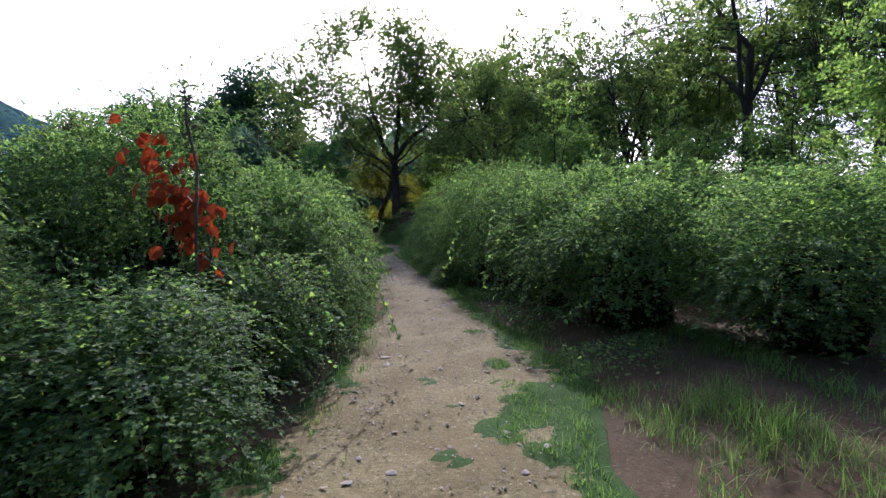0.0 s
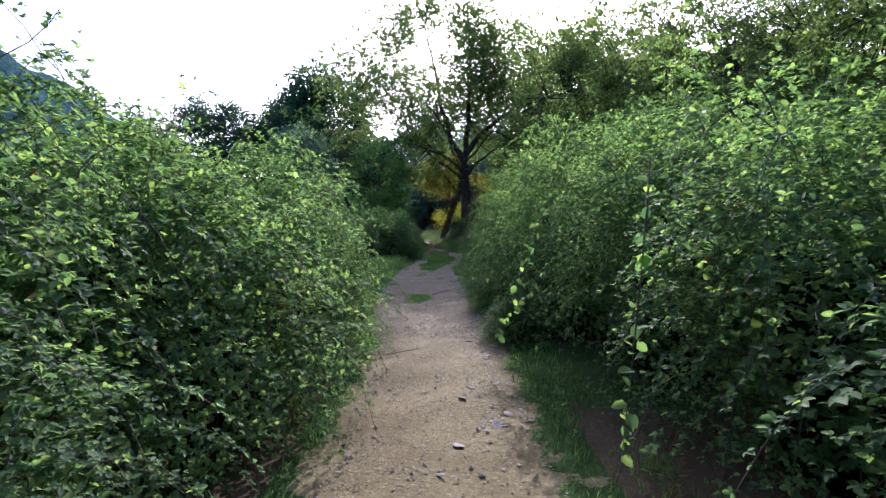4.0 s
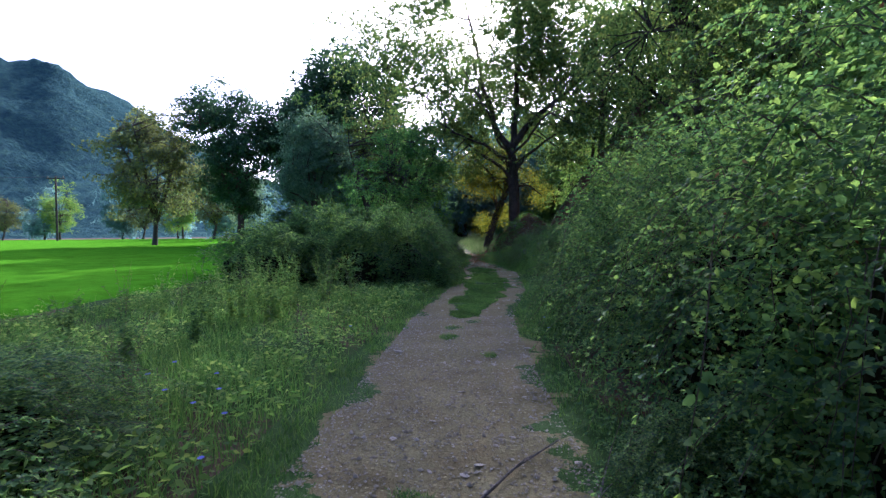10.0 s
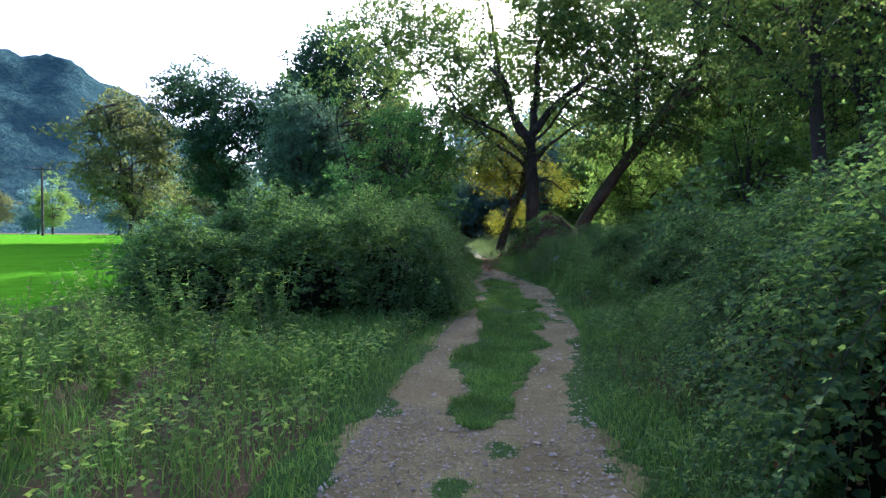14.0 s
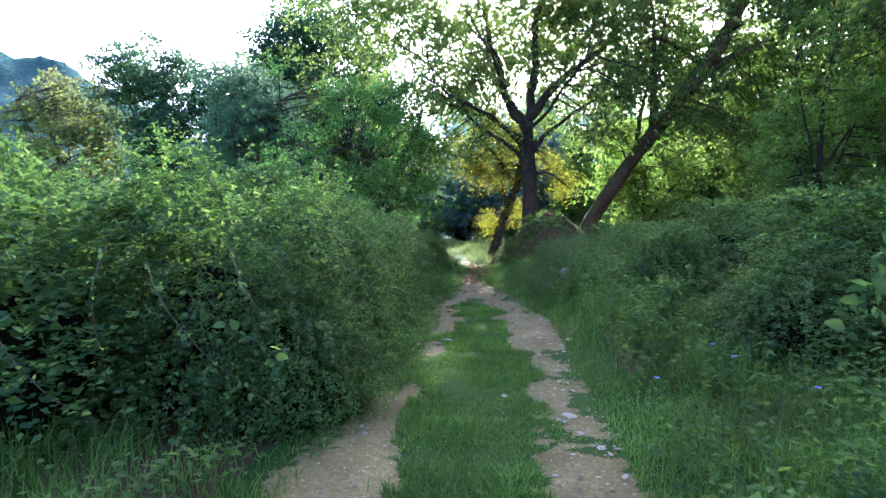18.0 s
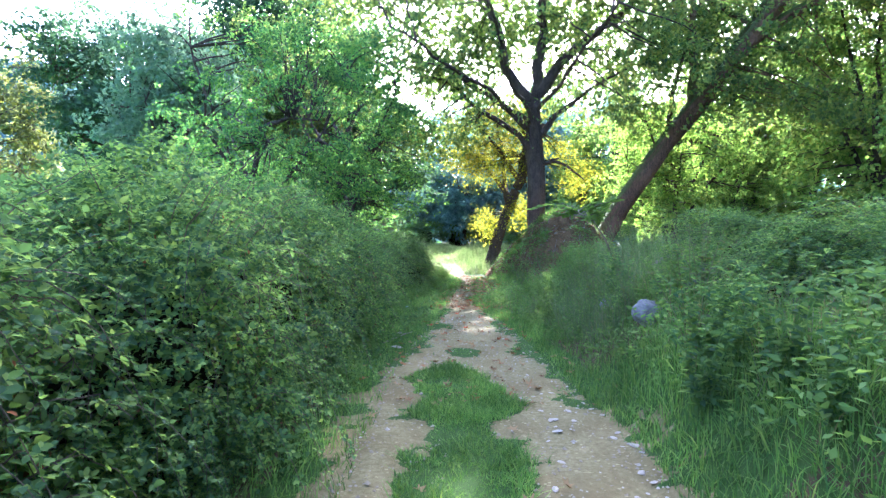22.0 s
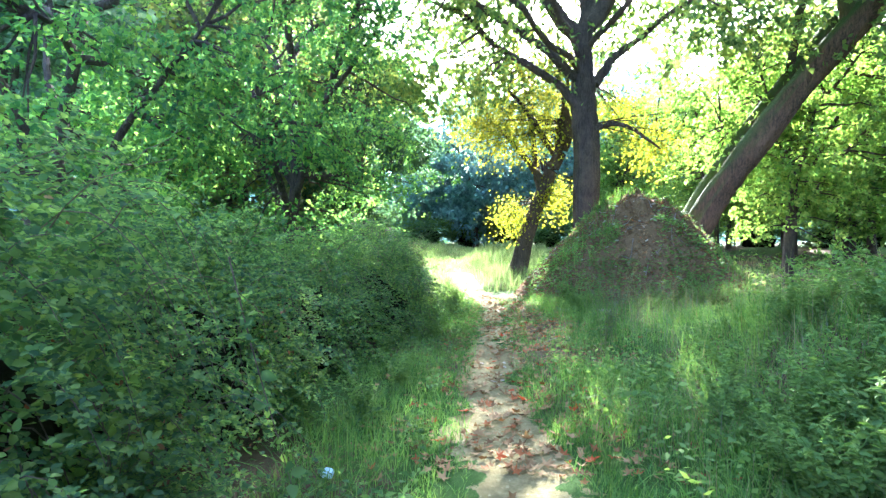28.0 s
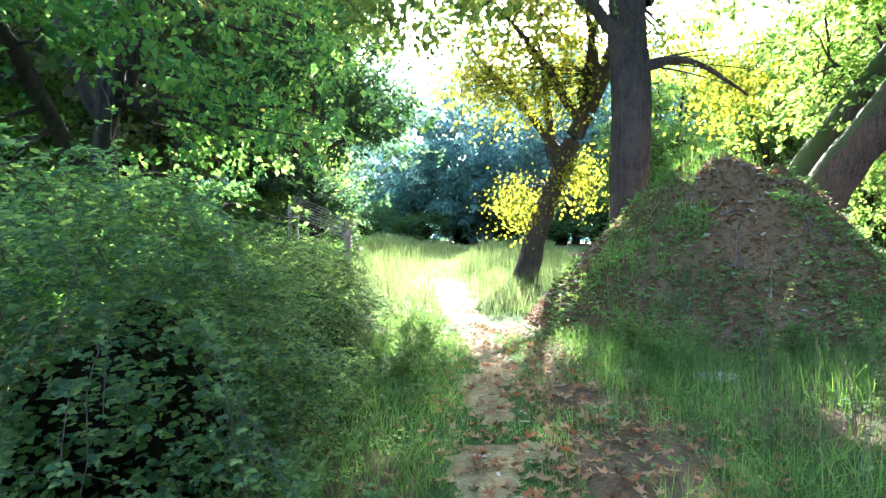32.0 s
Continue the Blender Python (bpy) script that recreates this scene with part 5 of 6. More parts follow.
# ---- stones, litter, fallen leaves ----
def stone_mesh(seed):
    bm = bmesh.new()
    bmesh.ops.create_icosphere(bm, subdivisions=2, radius=1)
    co = np.array([v.co[:] for v in bm.verts])
    r = 1 + 0.22 * waves(co, 1.8, seed) + 0.08 * waves(co, 5, seed + 1)
    for v, c, k in zip(bm.verts, co, r):
        v.co = c * k * np.array([1, 0.72, 0.27])
    me = bpy.data.meshes.new("stone")
    bm.to_mesh(me)
    bm.free()
    me.materials.append(STONE)
    return me


stones = [stone_mesh(500 + i) for i in range(6)]
rs = np.random.RandomState(51)
for i in range(260):
    y = 3 + 32 * rs.rand() ** 1.1 if i < 220 else rs.uniform(47, 56)
    f = rs.beta(1.3, 0.8)
    x = lerp(y, LEFT) + (lerp(y, RIGHT) - lerp(y, LEFT)) * f
    s = rs.uniform(0.012, 0.036) * (1.7 if rs.rand() < 0.14 else 1)
    ob = tagged(new("stone", stones[i % 6]), "pale grey stone lying on the dirt path", "stone", "stones on the path")
    ob.matrix_basis = pose(x, y, float(height(x, y)) + 0.006, rs.uniform(-15, 15), rs.uniform(-15, 15), rs.uniform(0, 360)) @ Matrix.Diagonal((s * 1.15, s, s * 0.4, 1))
for i in range(170):
    a, u = rs.uniform(3.0, 6.6), rs.uniform(0.05, 1.0)
    x, y = MX + u * MR * math.cos(a), MY + u * MR * math.sin(a) / 1.25
    s = rs.uniform(0.02, 0.075)
    ob = tagged(new("rubble_stone", stones[i % 6]), "grey stone sticking out of the earth heap", "stone", "stones on the mound")
    ob.matrix_basis = pose(x, y, float(mound_top(x, y)) + s * 0.12, rs.uniform(-30, 30), rs.uniform(-30, 30), rs.uniform(0, 360)) @ Matrix.Diagonal((s, s, s, 1))
for i in range(90):
    y = rs.uniform(30.5, 38.5)
    x = lerp(y, STRIP_R) + (lerp(y, RIGHT) - lerp(y, STRIP_R)) * rs.beta(1.6, 1.1)
    s = rs.uniform(0.014, 0.034)
    ob = tagged(new("stone", stones[i % 6]), "flat pale stone set in the rut of the path", "stone", "stones on the path")
    ob.matrix_basis = pose(x, y, float(height(x, y)) + 0.006, rs.uniform(-8, 8), rs.uniform(-8, 8), rs.uniform(0, 360)) @ Matrix.Diagonal((s * 1.3, s, s * 0.5, 1))
for x, y, s in ((0.11, 34.9, 0.07), (0.0, 34.6, 0.05), (-0.63, 40.4, 0.06), (-0.78, 41.5, 0.05), (0.9, 47.0, 0.05), (1.25, 53.6, 0.14), (2.1, 53.4, 0.17), (1.25, 22.9, 0.04), (-0.45, 22.6, 0.045)):
    ob = tagged(new("stone", stones[int(y) % 6]), "larger whitish stone lying beside the path", "stone", "stones on the path")
    ob.matrix_basis = pose(x, y, float(height(x, y)) + 0.02, 4, -6, y * 40) @ Matrix.Diagonal((s * 1.3, s, s * 1.2, 1))
# fine gravel
n = 24000
y = np.where(rs.rand(n) < 0.5, rs.uniform(2.5, 44, n), rs.uniform(14, 26, n))
f = np.where(rs.rand(n) < 0.3, rs.beta(0.9, 5, n), rs.beta(1.4, 0.9, n))
x = lerp(y, LEFT) + (lerp(y, RIGHT) - lerp(y, LEFT)) * f
s = rs.uniform(0.005, 0.015, n) * np.where(rs.rand(n) < 0.08, 1.9, 1)
base = np.array([(1, 0, 0), (0, 1, 0), (-1, 0, 0), (0, -1, 0), (0, 0, 0.8)])
ang = rs.uniform(0, 6.28, n)
rot = np.stack([np.stack([np.cos(ang), -np.sin(ang), 0 * ang], 1), np.stack([np.sin(ang), np.cos(ang), 0 * ang], 1), np.stack([0 * ang, 0 * ang, 0 * ang + 1], 1)], 1)
gv = np.einsum("nij,nkj->nki", rot, base[None] * rs.uniform(0.6, 1.3, (n, 5, 1))) * s[:, None, None] + np.stack([x, y, height(x, y) + 0.004], 1)[:, None]
gf = (np.arange(n)[:, None, None] * 5 + np.array([[0, 1, 4], [1, 2, 4], [2, 3, 4], [3, 0, 4]])[None]).reshape(-1, 3)
tagged(part("gravel", mesh_np("gravel", gv.reshape(-1, 3), gf), STONE), "small pale gravel strewn over the path", "gravel", kind="stuff")


def lobed_arrays(p, d, n, size, rs):
    """Fallen plane leaves: a stalk and five pointed lobes, curled up at the rim."""
    k = len(p)
    d = unit(d)
    s = unit(np.cross(d, n))
    n = np.cross(s, d)
    ang = np.radians([180, 128, 100, 62, 36, 20, 0, -20, -36, -62, -100, -128])
    rad = np.array([0.06, 0.42, 0.2, 0.52, 0.26, 0.3, 0.6, 0.3, 0.26, 0.52, 0.2, 0.42])
    curl = rs.uniform(0.0, 0.9, (k, 1))
    r = rad[None] * rs.uniform(0.85, 1.15, (k, 12)) * np.asarray(size)[:, None]
    rim = p[:, None] + d[:, None] * (r * np.cos(ang))[..., None] + s[:, None] * (r * np.sin(ang))[..., None] + n[:, None] * (curl * r * rad[None] + rs.normal(0, 0.05, (k, 12)) * np.asarray(size)[:, None])[..., None]
    v = np.concatenate([p[:, None], rim], 1)
    f = np.array([[0, 1 + i, 1 + (i + 1) % 12] for i in range(12)])
    return v.reshape(-1, 3), (f[None] + np.arange(k)[:, None, None] * 13).reshape(-1, 3)


def scatter(xy, z, size, seed, up=1.6, lobed=False):
    rs = np.random.RandomState(seed)
    n = len(xy)
    p = np.column_stack([xy, z])
    a = rs.uniform(0, 6.283, n)
    sz = size * rs.uniform(0.6, 1.35, n)
    way, face = np.stack([np.cos(a), np.sin(a), rs.normal(0.1, 0.2, n)], 1), unit(rs.normal(0, 0.4, (n, 3)) + [0, 0, up])
    return lobed_arrays(p, way, face, sz, rs) if lobed else leaf_arrays(p, way, face, sz, sz * 0.8, True)


n = 2800
y = np.r_[rs.uniform(38, 46, 300), rs.uniform(45, 57, 2500)]
x = (lerp(y, LEFT) + lerp(y, RIGHT)) / 2 + rs.normal(0, 0.75, n) + 0.6 * (y > 46)
tagged(part("leaf_litter", mesh_np("leaf_litter", *scatter(np.column_stack([x, y]), height(x, y) + 0.02, 0.1, 61, 1.6, True)), DEAD), "brown fallen leaves strewn along the path", "leaves", kind="stuff")
a, u = rs.uniform(2.6, 6.8, 11000), np.sqrt(rs.uniform(0, 1.05, 11000))
x, y = MX + u * MR * np.cos(a), MY + u * MR * np.sin(a) / 1.25
tagged(part("leaf_litter", mesh_np("leaf_litter", *scatter(np.column_stack([x, y]), mound_top(x, y) + 0.02, 0.085, 62, 0.7, True)), DEAD), "dry brown leaves on the earth heap", "leaves", kind="stuff")
q = np.column_stack([x, y, mound_top(x, y) - 0.02])[:1500]
tagged(part("mound_grass", mesh_np("mound_grass", *blades(np.repeat(q[waves(q, 1.1, 24) > 0.0], 7, 0) + rs.normal(0, 0.05, (7 * int((waves(q, 1.1, 24) > 0.0).sum()), 3)) * [1, 1, 0.1],
       rs.uniform(0.12, 0.42, 7 * int((waves(q, 1.1, 24) > 0.0).sum())), np.full(7 * int((waves(q, 1.1, 24) > 0.0).sum()), 0.01), 63, 0.5)), GRASS), "green and dry grass growing on the heap", "grass", kind="stuff")


def crumpled(name, label, mat, x, y, z, size, seed):
    bm = bmesh.new()
    bmesh.ops.create_icosphere(bm, subdivisions=4, radius=1)
    co = np.array([v.co[:] for v in bm.verts])
    r = 1 + 0.2 * waves(co, 1.6, seed) + 0.05 * waves(co, 6, seed + 1)
    for v, c, k in zip(bm.verts, co, r):
        v.co = c * k * np.array(size)
    me = bpy.data.meshes.new(name)
    bm.to_mesh(me)
    bm.free()
    ob = part(name, me, mat)
    ob.location = (x, y, z)
    return tagged(ob, label, "litter")


crumpled("boulder", "smooth pale grey boulder lying in the weeds", BOULDER, 2.39, 38.98, float(height(2.39, 38.98)) + 0.115, (0.155, 0.145, 0.15), 71)
crumpled("plastic_wrapper", "pale blue crumpled plastic wrapper by the path", CYAN, -1.22, 44.75, float(height(-1.22, 44.75)) + 0.05, (0.045, 0.032, 0.035), 72)


crumpled("plastic_bag", "pale bluish crumpled plastic bag caught in the bank's weeds", CYAN_BAG, 2.36, 40.75, float(height(2.36, 40.75)) + 0.07, (0.12, 0.09, 0.1), 73)
crumpled("plastic_wrapper", "small white and yellow plastic wrapper beside the path", WRAPPER, 1.88, 34.75, float(height(1.88, 34.75)) + 0.03, (0.045, 0.03, 0.022), 74)


# ---- single canes, stalks, boughs ----
def cane(points, leaf, n, seed, mat=BRAMBLE, label="long arching bramble shoot with fresh leaves"):
    rs = np.random.RandomState(seed)
    root = tagged(new("bramble_shoot"), label, "branch", "bramble shoots")
    p = np.array(points, float)
    root.location = p[0]
    u = np.linspace(0, 1, 16)
    line = np.stack([np.interp(u, np.linspace(0, 1, len(p)), p[:, c]) for c in range(3)], 1) - p[0]
    for _ in range(3):
        line[1:-1] = (line[:-2] + 2 * line[1:-1] + line[2:]) / 4
    part("cane", mesh_np("cane", *tube(line, np.linspace(0.006, 0.002, 16), 5)), CANE, root)
    k = rs.uniform(0.05, 1, n)
    at = np.stack([np.interp(k, u, line[:, c]) for c in range(3)], 1) + rs.normal(0, 0.012, (n, 3))
    sz = leaf * rs.uniform(0.6, 1.2, n)
    part("leaves", mesh_np("shoot_leaves", *leaf_arrays(at, unit(rs.normal(0, 0.7, (n, 3))), unit(rs.normal(0, 0.5, (n, 3)) + [0, -0.5, 0.8]), sz, sz * 0.72, True)), mat, root)
    return root


cane(((2.2, 11.9, 2.6), (2.0, 11.85, 1.98), (1.89, 11.85, 1.58), (1.69, 11.85, 1.01), (1.5, 11.85, 0.45)), 0.085, 46, 601)
cane(((1.95, 12.3, 2.75), (1.79, 12.2, 2.27), (1.72, 12.2, 1.7)), 0.08, 18, 602)
cane(((2.2, 11.9, 1.2), (1.9, 11.8, 1.08), (1.66, 11.8, 0.7)), 0.075, 30, 603)
cane(((-0.6, 11.9, 2.1), (-0.42, 11.75, 1.82), (-0.28, 11.7, 1.25), (-0.4, 11.7, 0.62)), 0.085, 44, 604)
cane(((-0.85, 11.6, 1.45), (-0.5, 11.5, 1.6), (-0.34, 11.5, 1.75)), 0.09, 22, 605)
cane(((-1.7, 31.1, 1.15), (-1.38, 30.75, 1.06), (-0.95, 30.6, 0.84), (-0.74, 30.6, 0.8), (-0.66, 30.6, 0.6)), 0.085, 26, 606)
cane(((-1.5, 31.0, 0.95), (-1.3, 30.8, 0.6), (-1.14, 30.8, 0.25)), 0.07, 8, 607)
cane(((1.9, 18.6, 1.6), (1.7, 18.2, 1.0), (1.5, 18.0, 0.35)), 0.07, 26, 608)
cane(((-1.3, 37.9, 1.7), (-0.95, 37.5, 1.2), (-0.75, 37.3, 0.5)), 0.08, 30, 609)
cane(((-1.7, 44.4, 1.5), (-1.35, 44.0, 1.0), (-1.1, 43.9, 0.35)), 0.08, 30, 610)
cane(((2.0, 23.2, 2.3), (1.75, 22.9, 1.6), (1.62, 22.8, 0.8)), 0.08, 34, 611)
cane(((2.0, 9.3, 1.9), (1.85, 9.0, 1.3), (1.7, 8.8, 0.5)), 0.075, 34, 612)
cane(((-0.1, 6.4, 1.2), (0.12, 6.3, 0.75), (0.28, 6.3, 0.35)), 0.06, 30, 613)


cane(((-0.9, 15.4, 1.3), (-0.4, 15.3, 1.55), (0.0, 15.2, 1.58)), 0.085, 16, 616)
cane(((-1.0, 15.0, 1.0), (-0.6, 14.9, 1.3), (-0.2, 14.8, 1.3)), 0.08, 16, 617)
cane(((-1.3, 16.2, 1.9), (-0.95, 16.0, 2.2), (-0.75, 15.9, 2.55)), 0.07, 14, 618)
for k in range(7):
    cane(((3.6, 28.6 + 0.3 * k, 2.5 - 0.1 * k), (3.0, 28.4 + 0.3 * k, 2.5 - 0.16 * k), (2.3 + 0.06 * k, 28.2 + 0.3 * k, 1.95 - 0.15 * k)), 0.1, 44, 660 + k, SHRUB, "drooping bough with broad pale green leaves")


def red_vine(seed):
    rs = np.random.RandomState(seed)
    root = tagged(new("red_vine"), "withered vine with large hanging red leaves in the brambles", "plant")
    root.location = (-1.5, 6.1, 0.0)
    line = np.array([(0.1, 0.1, 0.1), (0.05, 0.0, 0.9), (0.0, -0.1, 1.6), (-0.35, 0.0, 2.05), (-0.62, 0.1, 2.25)])
    part("stem", mesh_np("stem", *tube(line, (0.014, 0.012, 0.01, 0.008, 0.004), 6)), CANE, root)
    for i in range(110):
        k = rs.rand() ** 0.8
        c = np.array([[-0.6 + 0.72 * k + rs.normal(0, 0.1), 0.05 - 0.3 * k + rs.normal(0, 0.08), 2.3 - 0.85 * k + rs.normal(0, 0.1) - 0.25 * (rs.rand() < 0.3)]])
        sz = np.array([rs.uniform(0.08, 0.17)])
        part("leaf", mesh_np("red_leaf", *leaf_arrays(c, np.array([[rs.normal(0, 0.5), rs.normal(-0.2, 0.4), -0.8]]), np.array([[rs.normal(0, 0.9), -0.8, rs.uniform(-0.3, 1.3)]]), sz, sz * 0.8, True)), RED, root)
    return root


red_vine(620)
root = tagged(new("dead_stalk"), "tall dead brown stalk rising from the brambles", "plant")
root.location = (-1.46, 5.6, 0.2)
part("stem", mesh_np("stem", *tube([(0, 0, -0.1), (0.0, 0, 1.2), (0.02, 0, 1.8), (-0.05, -0.02, 2.15), (-0.07, 0, 2.45)], (0.014, 0.013, 0.012, 0.014, 0.004), 6)), CANE, root)
seeds = spray(90, (-0.05, 0, 2.2), (0.05, 0.05, 0.28), 0.03, 621, -0.3)
tagged(part("seed_head", mesh_np("seed_head", *seeds), CANE, root), kind="stuff")


def elder(x, y):
    """A young tree bent over the bank, with a bare brown stem and flat sprays of leaves."""
    rs = np.random.RandomState(630)
    root = tagged(new("young_tree"), "young leaning tree with a bare brown stem and flat leaf sprays", "tree")
    root.location = (x, y, float(height(x, y)))
    line = np.array([(0.25, 0, -0.1), (0.1, 0, 0.45), (-0.12, 0, 0.95), (-0.26, 0.1, 1.2), (-0.55, 0.2, 1.36)])
    part("stem", mesh_np("stem", *tube(line, (0.014, 0.013, 0.012, 0.009, 0.005), 7)), CANE, root)
    for i in range(17):
        a = rs.uniform(0, 6.283)
        o = np.array([np.cos(a), np.sin(a) * 0.7, rs.uniform(-0.05, 0.5)])
        s0 = line[3] + (line[4] - line[3]) * rs.rand()
        t = np.linspace(0, 1, 7)[:, None]
        L = rs.uniform(0.3, 0.7)
        tw = s0 + o * L * t + np.array([0, 0, 0.2]) * (t - 1.3 * t * t)
        bough = part("bough", mesh_np("bough", *tube(tw, np.linspace(0.007, 0.002, 7), 4)), DRYWOOD, root)
        k = 15
        u = rs.uniform(0.15, 1, k)
        at = np.stack([np.interp(u, t[:, 0], tw[:, c]) for c in range(3)], 1)
        sz = rs.uniform(0.09, 0.16, k)
        tagged(part("leaf_spray", mesh_np("leaf_spray", *leaf_arrays(at, unit(rs.normal(0, 0.5, (k, 3)) * [1, 1, 0.4] + o), unit(rs.normal(0, 0.25, (k, 3)) + [0, 0, 1]), sz, sz * 0.45, True)), NETTLE, bough), kind="stuff")
    return root


elder(2.42, 40.8)


def stick(points, r, label, mat=DRYWOOD):
    root = tagged(new("fallen_stick"), label, "stick", "sticks on the ground")
    p = np.array(points, float)
    root.location = p[0]
    part("rod", mesh_np("rod", *tube(p - p[0], np.linspace(r, r * 0.4, len(p)), 6)), mat, root)
    t = p[len(p) // 2] - p[0]
    part("twig", mesh_np("twig", *tube([t, t + [0.05, 0.06, 0.02], t + [0.12, 0.16, 0.02]], (r * 0.5, r * 0.4, r * 0.2), 5)), mat, root)
    return root


def on(x, y, dz=0.02):
    return (x, y, float(height(x, y)) + dz)


stick([on(0.62, 18.7), on(0.9, 19.2, 0.05), on(1.25, 19.7, 0.04)], 0.012, "thin dry stick lying across the path")
stick([on(1.3, 18.35), on(1.34, 18.7, 0.1), on(1.5, 19.1, 0.25)], 0.01, "thin dry twig at the path's edge")
stick([on(3.0, 40.9, 0.35), on(3.2, 40.95, 0.45), on(3.5, 41.0, 0.5)], 0.03, "short dry broken branch lying on the weeds")
stick([on(-0.3, 12.9), on(0.25, 13.0, 0.03), on(0.6, 13.3, 0.02)], 0.008, "thin dry twig on the path")
stick([on(0.5, 49.6), on(0.8, 50.1, 0.03), on(0.85, 50.5, 0.02)], 0.01, "dry twig among fallen leaves")
stick([on(-0.9, 40.8), on(-0.7, 41.2, 0.05), on(-0.6, 41.6, 0.03)], 0.012, "dry twig at the foot of the brambles")


def lean_to(x, y):
    """A low lean-to whose slatted roof shows over the brambles."""
    root = tagged(new("lean_to"), "low weathered lean-to with a slatted grey roof in the brambles", "shed")
    root.matrix_basis = pose(x, y, float(height(x, y)), 0, 0, 12)

    def box(name, c, d, tilt=0.0):
        bm = bmesh.new()
        bmesh.ops.create_cube(bm, size=1, matrix=Matrix.Translation(c) @ Euler((0, tilt, 0)).to_matrix().to_4x4() @ Matrix.Diagonal((*d, 1)))
        bmesh.ops.bevel(bm, geom=bm.edges[:], offset=0.008, segments=1, affect="EDGES")
        me = bpy.data.meshes.new(name)
        bm.to_mesh(me)
        bm.free()
        return part(name, me, DRYWOOD, root)

    for dx in (-0.7, 0.7):
        for dy in (-0.5, 0.5):
            box("post", (dx, dy, 1.0 - dx * 0.24), (0.08, 0.08, 2.05 - dx * 0.45))
    for i in range(8):
        k = -0.5 + i * 0.145
        box("slat", (0, k, 2.06 + k * 0.5), (1.75, 0.12, 0.03), 0.4)
    for dx in (-0.6, 0.6):
        bm = bmesh.new()
        bmesh.ops.create_cube(bm, size=1, matrix=Matrix.Translation((dx, 0, 2.0 - dx * 0.42)) @ Euler((0.46, 0, 0)).to_matrix().to_4x4() @ Matrix.Diagonal((0.06, 1.25, 0.07, 1)))
        me = bpy.data.meshes.new("rafter")
        bm.to_mesh(me)
        bm.free()
        part("rafter", me, DRYWOOD, root)
    return root


lean_to(-4.9, 60.8)


def chicory(x, y, tall):
    root = tagged(new("wild_flower"), "thin wild flower stalk with a small blue blossom", "flower", "blue flowers")
    root.location = (x, y, float(height(x, y)))
    part("stalk", mesh_np("stalk", *tube([(0, 0, -0.02), (0.02, 0, tall * 0.5), (0.03, 0.02, tall)], (0.003, 0.0025, 0.002), 4)), GRASS, root)
    k = 11
    a = np.arange(k) * 6.283 / k
    way = np.stack([np.cos(a), np.sin(a) - 0.3, 0.25 + 0 * a], 1)
    blossom = leaf_arrays(np.tile([[0.03, 0.02, tall]], (k, 1)), way, np.tile([[0, -0.4, 1.0]], (k, 1)), np.full(k, 0.022), np.full(k, 0.011), True)
    part("blossom", mesh_np("blossom", *blossom), BLUE, root)
    return root


rs = np.random.RandomState(77)
for x, y, h in (((-1.1, 22.5, 0.35), (-2.0, 19.7, 0.45), (-1.3, 19.15, 0.42), (-1.0, 19.0, 0.4), (-0.85, 18.45, 0.36), (-1.9, 19.9, 0.5), (-1.4, 19.65, 0.48), (-1.25, 19.4, 0.45), (-1.6, 19.3, 0.46), (1.5, 23.4, 0.35), (1.5, 22.9, 0.3), (2.6, 31.2, 0.6), (1.95, 30.9, 0.55), (2.6, 31.6, 0.6), (3.4, 32.5, 0.6), (2.8, 30.5, 0.55), (2.2, 33.6, 0.6), (2.5, 35.3, 0.5))):
    chicory(x, y, h)
for i in range(150):
    y = rs.uniform(45, 54) if i > 16 else rs.uniform(36, 45)
    x = (lerp(y, LEFT) + lerp(y, RIGHT)) / 2 + rs.normal(0, 0.6) + (0.5 if y > 46 else 0)
    sz = np.array([rs.uniform(0.07, 0.13)])
    a = rs.uniform(0, 6.283)
    v, f = lobed_arrays(np.zeros((1, 3)), np.array([[math.cos(a), math.sin(a), 0.1]]), np.array([[rs.normal(0, 0.3), rs.normal(0, 0.3), 1]]), sz * 1.25, rs)
    ob = tagged(part("fallen_leaf", mesh_np("fallen_leaf", v, f), RED if i % 6 == 0 else DEAD), "reddish curled fallen leaf on the path" if i % 6 == 0 else "dry tan fallen leaf on the path", "leaf", "fallen leaves")
    ob.location = on(x, y, 0.035)

# ---- growth on the heap ----
n = 13000
a, u = rs.uniform(2.6, 6.9, n), np.sqrt(rs.uniform(0, 1.05, n))
x, y = MX + u * MR * np.cos(a) * np.where(np.cos(a) < 0, 0.93, 0.8), MY + u * MR * np.sin(a) / 1.25
q = np.stack([x, y, mound_top(x, y)], 1)
on_it = waves(q, 1.3, 25) + 0.5 * (u - 0.6) + 0.35 * (x > MX) > rs.normal(0.05, 0.25, n)
q = q[on_it]
q[:, 2] += rs.uniform(0, 0.16, len(q))
a = rs.uniform(0, 6.283, len(q))
sz = rs.uniform(0.05, 0.12, len(q))
tagged(part("heap_weeds", mesh_np("heap_weeds", *leaf_arrays(q, np.stack([np.cos(a), np.sin(a), 0.3 + 0 * a], 1), unit(rs.normal(0, 0.5, (len(q), 3)) + [0, -0.5, 1]), sz, sz * 0.5, False)), NETTLE), "low green weeds growing on the earth heap", "plants", kind="stuff")
twigs = []
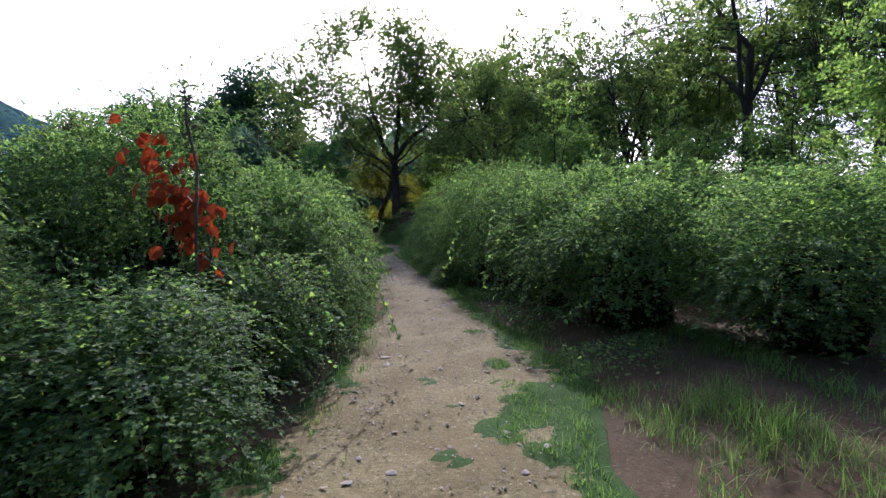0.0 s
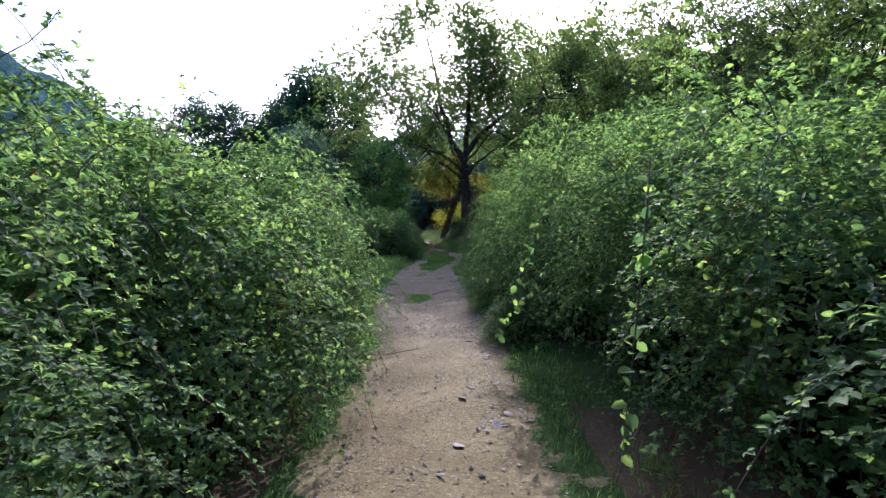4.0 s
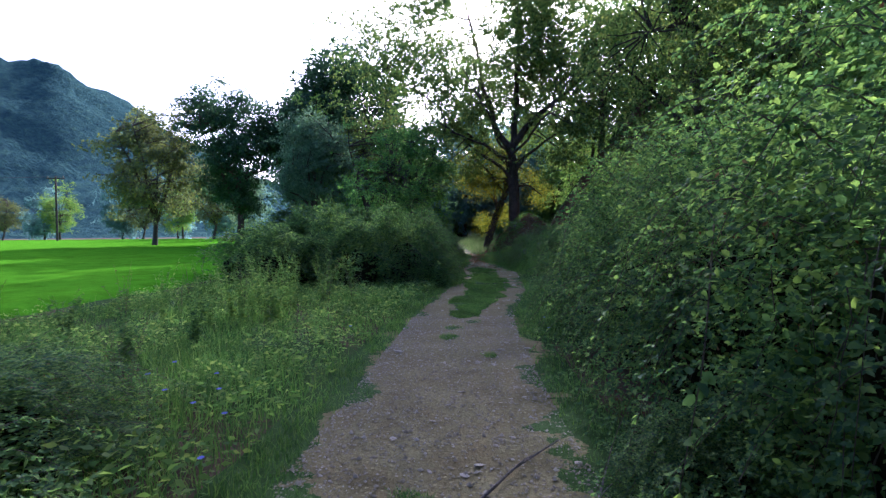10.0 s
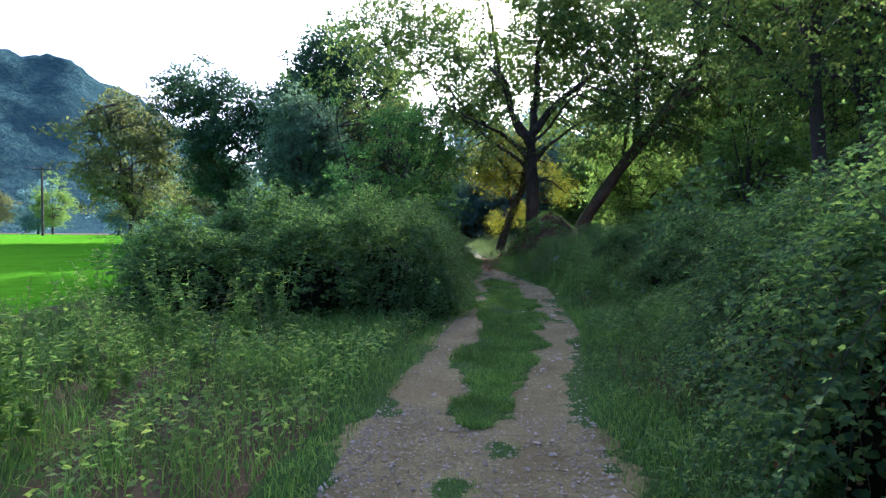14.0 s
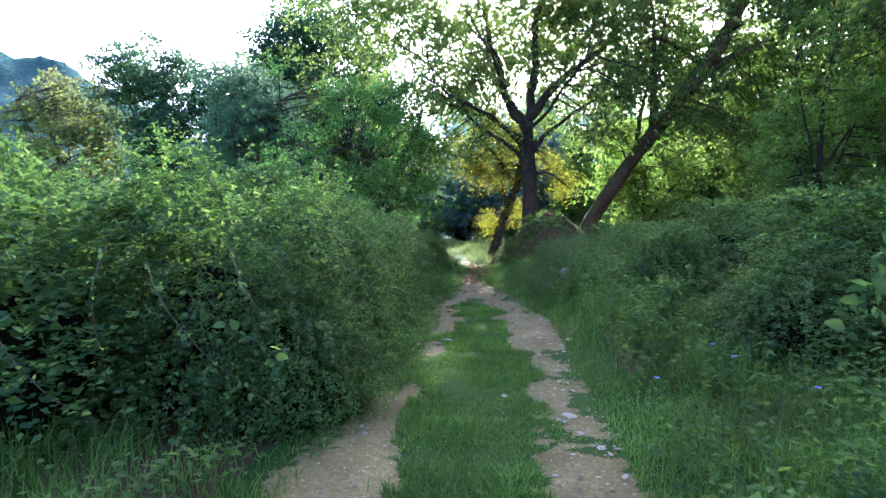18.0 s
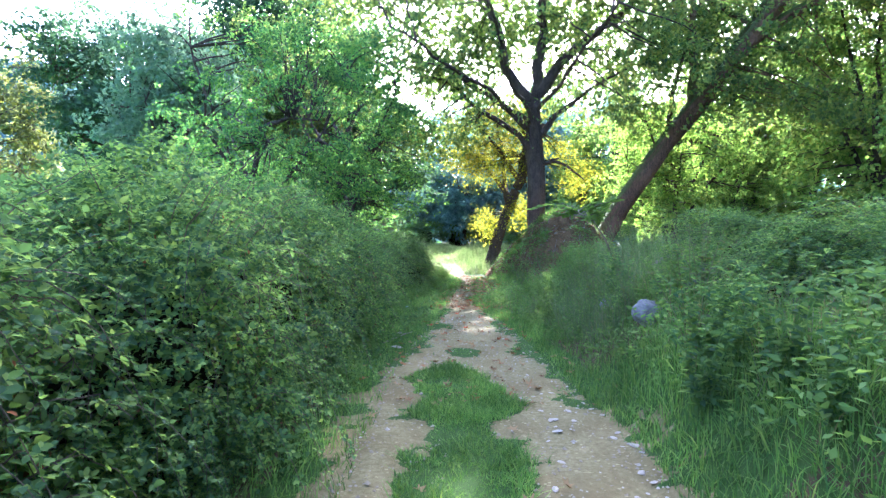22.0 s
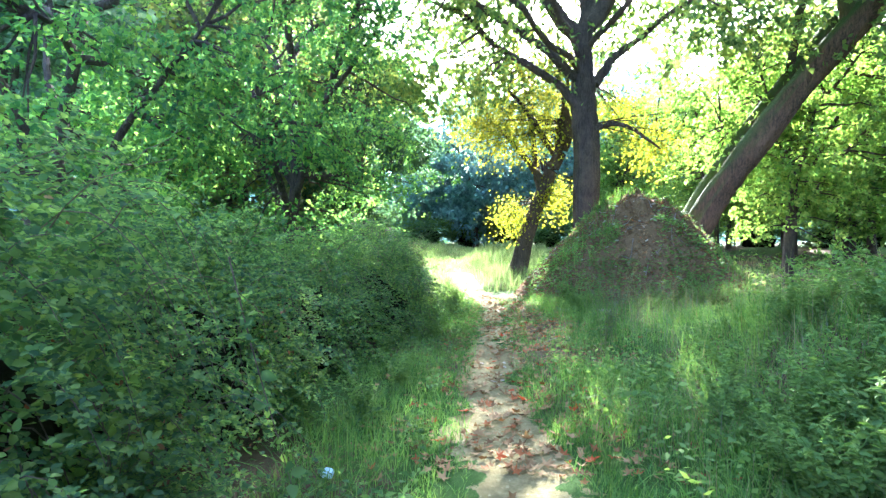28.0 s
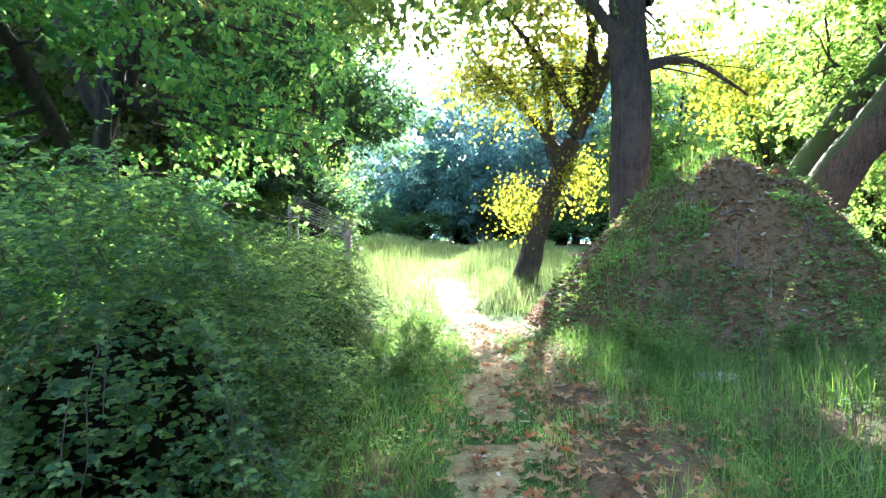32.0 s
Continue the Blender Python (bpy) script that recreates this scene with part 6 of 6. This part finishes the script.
for i in range(70):
    a, u = rs.uniform(2.8, 6.6), rs.uniform(0.05, 0.95)
    x, y = MX + u * MR * math.cos(a), MY + u * MR * math.sin(a) / 1.25
    b = rs.uniform(0, 6.283)
    p = [(x + k * math.cos(b), y + k * math.sin(b)) for k in (0, 0.2, 0.4)]
    twigs.append(tube([(px, py, float(mound_top(px, py)) + 0.03) for px, py in p], (0.012, 0.01, 0.004), 4))
tagged(part("root_litter", mesh_np("root_litter", *joined(twigs)), DRYWOOD), "dry roots and twigs strewn on the earth heap", "twigs", kind="stuff")

# clods of earth on the heap
CLOD = soil_material("clod_soil", (0.065, 0.042, 0.02), (0.16, 0.105, 0.055), (0.29, 0.22, 0.14), scale=1.5)
n = 5200
a, u = rs.uniform(2.7, 6.8, n), np.sqrt(rs.uniform(0, 1.0, n))
x, y = MX + u * MR * np.cos(a) * np.where(np.cos(a) < 0, 0.93, 0.8), MY + u * MR * np.sin(a) / 1.25
s = rs.uniform(0.015, 0.05, n) * np.where(rs.rand(n) < 0.12, 1.8, 1)
ang = rs.uniform(0, 6.28, n)
rot = np.stack([np.stack([np.cos(ang), -np.sin(ang), 0 * ang], 1), np.stack([np.sin(ang), np.cos(ang), 0 * ang], 1), np.stack([0 * ang, 0 * ang, 0 * ang + 1], 1)], 1)
gv = np.einsum("nij,nkj->nki", rot, base[None] * rs.uniform(0.6, 1.3, (n, 5, 1))) * s[:, None, None] + np.stack([x, y, mound_top(x, y) - 0.004], 1)[:, None]
gf = (np.arange(n)[:, None, None] * 5 + np.array([[0, 1, 4], [1, 2, 4], [2, 3, 4], [3, 0, 4]])[None]).reshape(-1, 3)
tagged(part("clods", mesh_np("clods", gv.reshape(-1, 3), gf), CLOD), "lumps of brown earth on the heap", "clods", kind="stuff")

# two shoots close to where the walk begins
cane(((-1.0, 5.9, 1.25), (-0.69, 5.62, 1.06), (-0.44, 5.6, 0.8), (-0.29, 5.6, 0.66)), 0.06, 40, 614)
cane(((2.8, 6.8, 0.85), (2.6, 6.52, 0.74), (2.3, 6.5, 0.58), (2.1, 6.5, 0.46)), 0.06, 40, 615)
for i, q in enumerate((((-1.1, 4.6, 1.3), (-0.76, 4.4, 1.07), (-0.67, 4.4, 0.86), (-0.58, 4.4, 0.6)), ((-1.0, 5.0, 1.4), (-0.75, 4.8, 1.22), (-0.5, 4.8, 0.86), (-0.22, 4.8, 0.42)),
                       ((-1.9, 30.5, 1.5), (-1.78, 30.2, 1.25), (-1.67, 30.1, 0.96), (-1.58, 30.1, 0.65)), ((-1.6, 30.5, 1.4), (-1.32, 30.2, 1.18), (-0.98, 30.1, 0.86), (-0.46, 30.1, 0.5)),
                       ((-1.05, 30.6, 1.5), (-0.8, 30.3, 1.25), (-0.58, 30.2, 0.99), (-0.4, 30.2, 0.8)), ((-2.5, 30.2, 1.1), (-2.12, 29.9, 0.9), (-1.8, 29.9, 0.6), (-1.5, 29.9, 0.48)))):
    cane(q, 0.05, 16, 640 + i, label="pale arching bramble cane with sparse leaves")
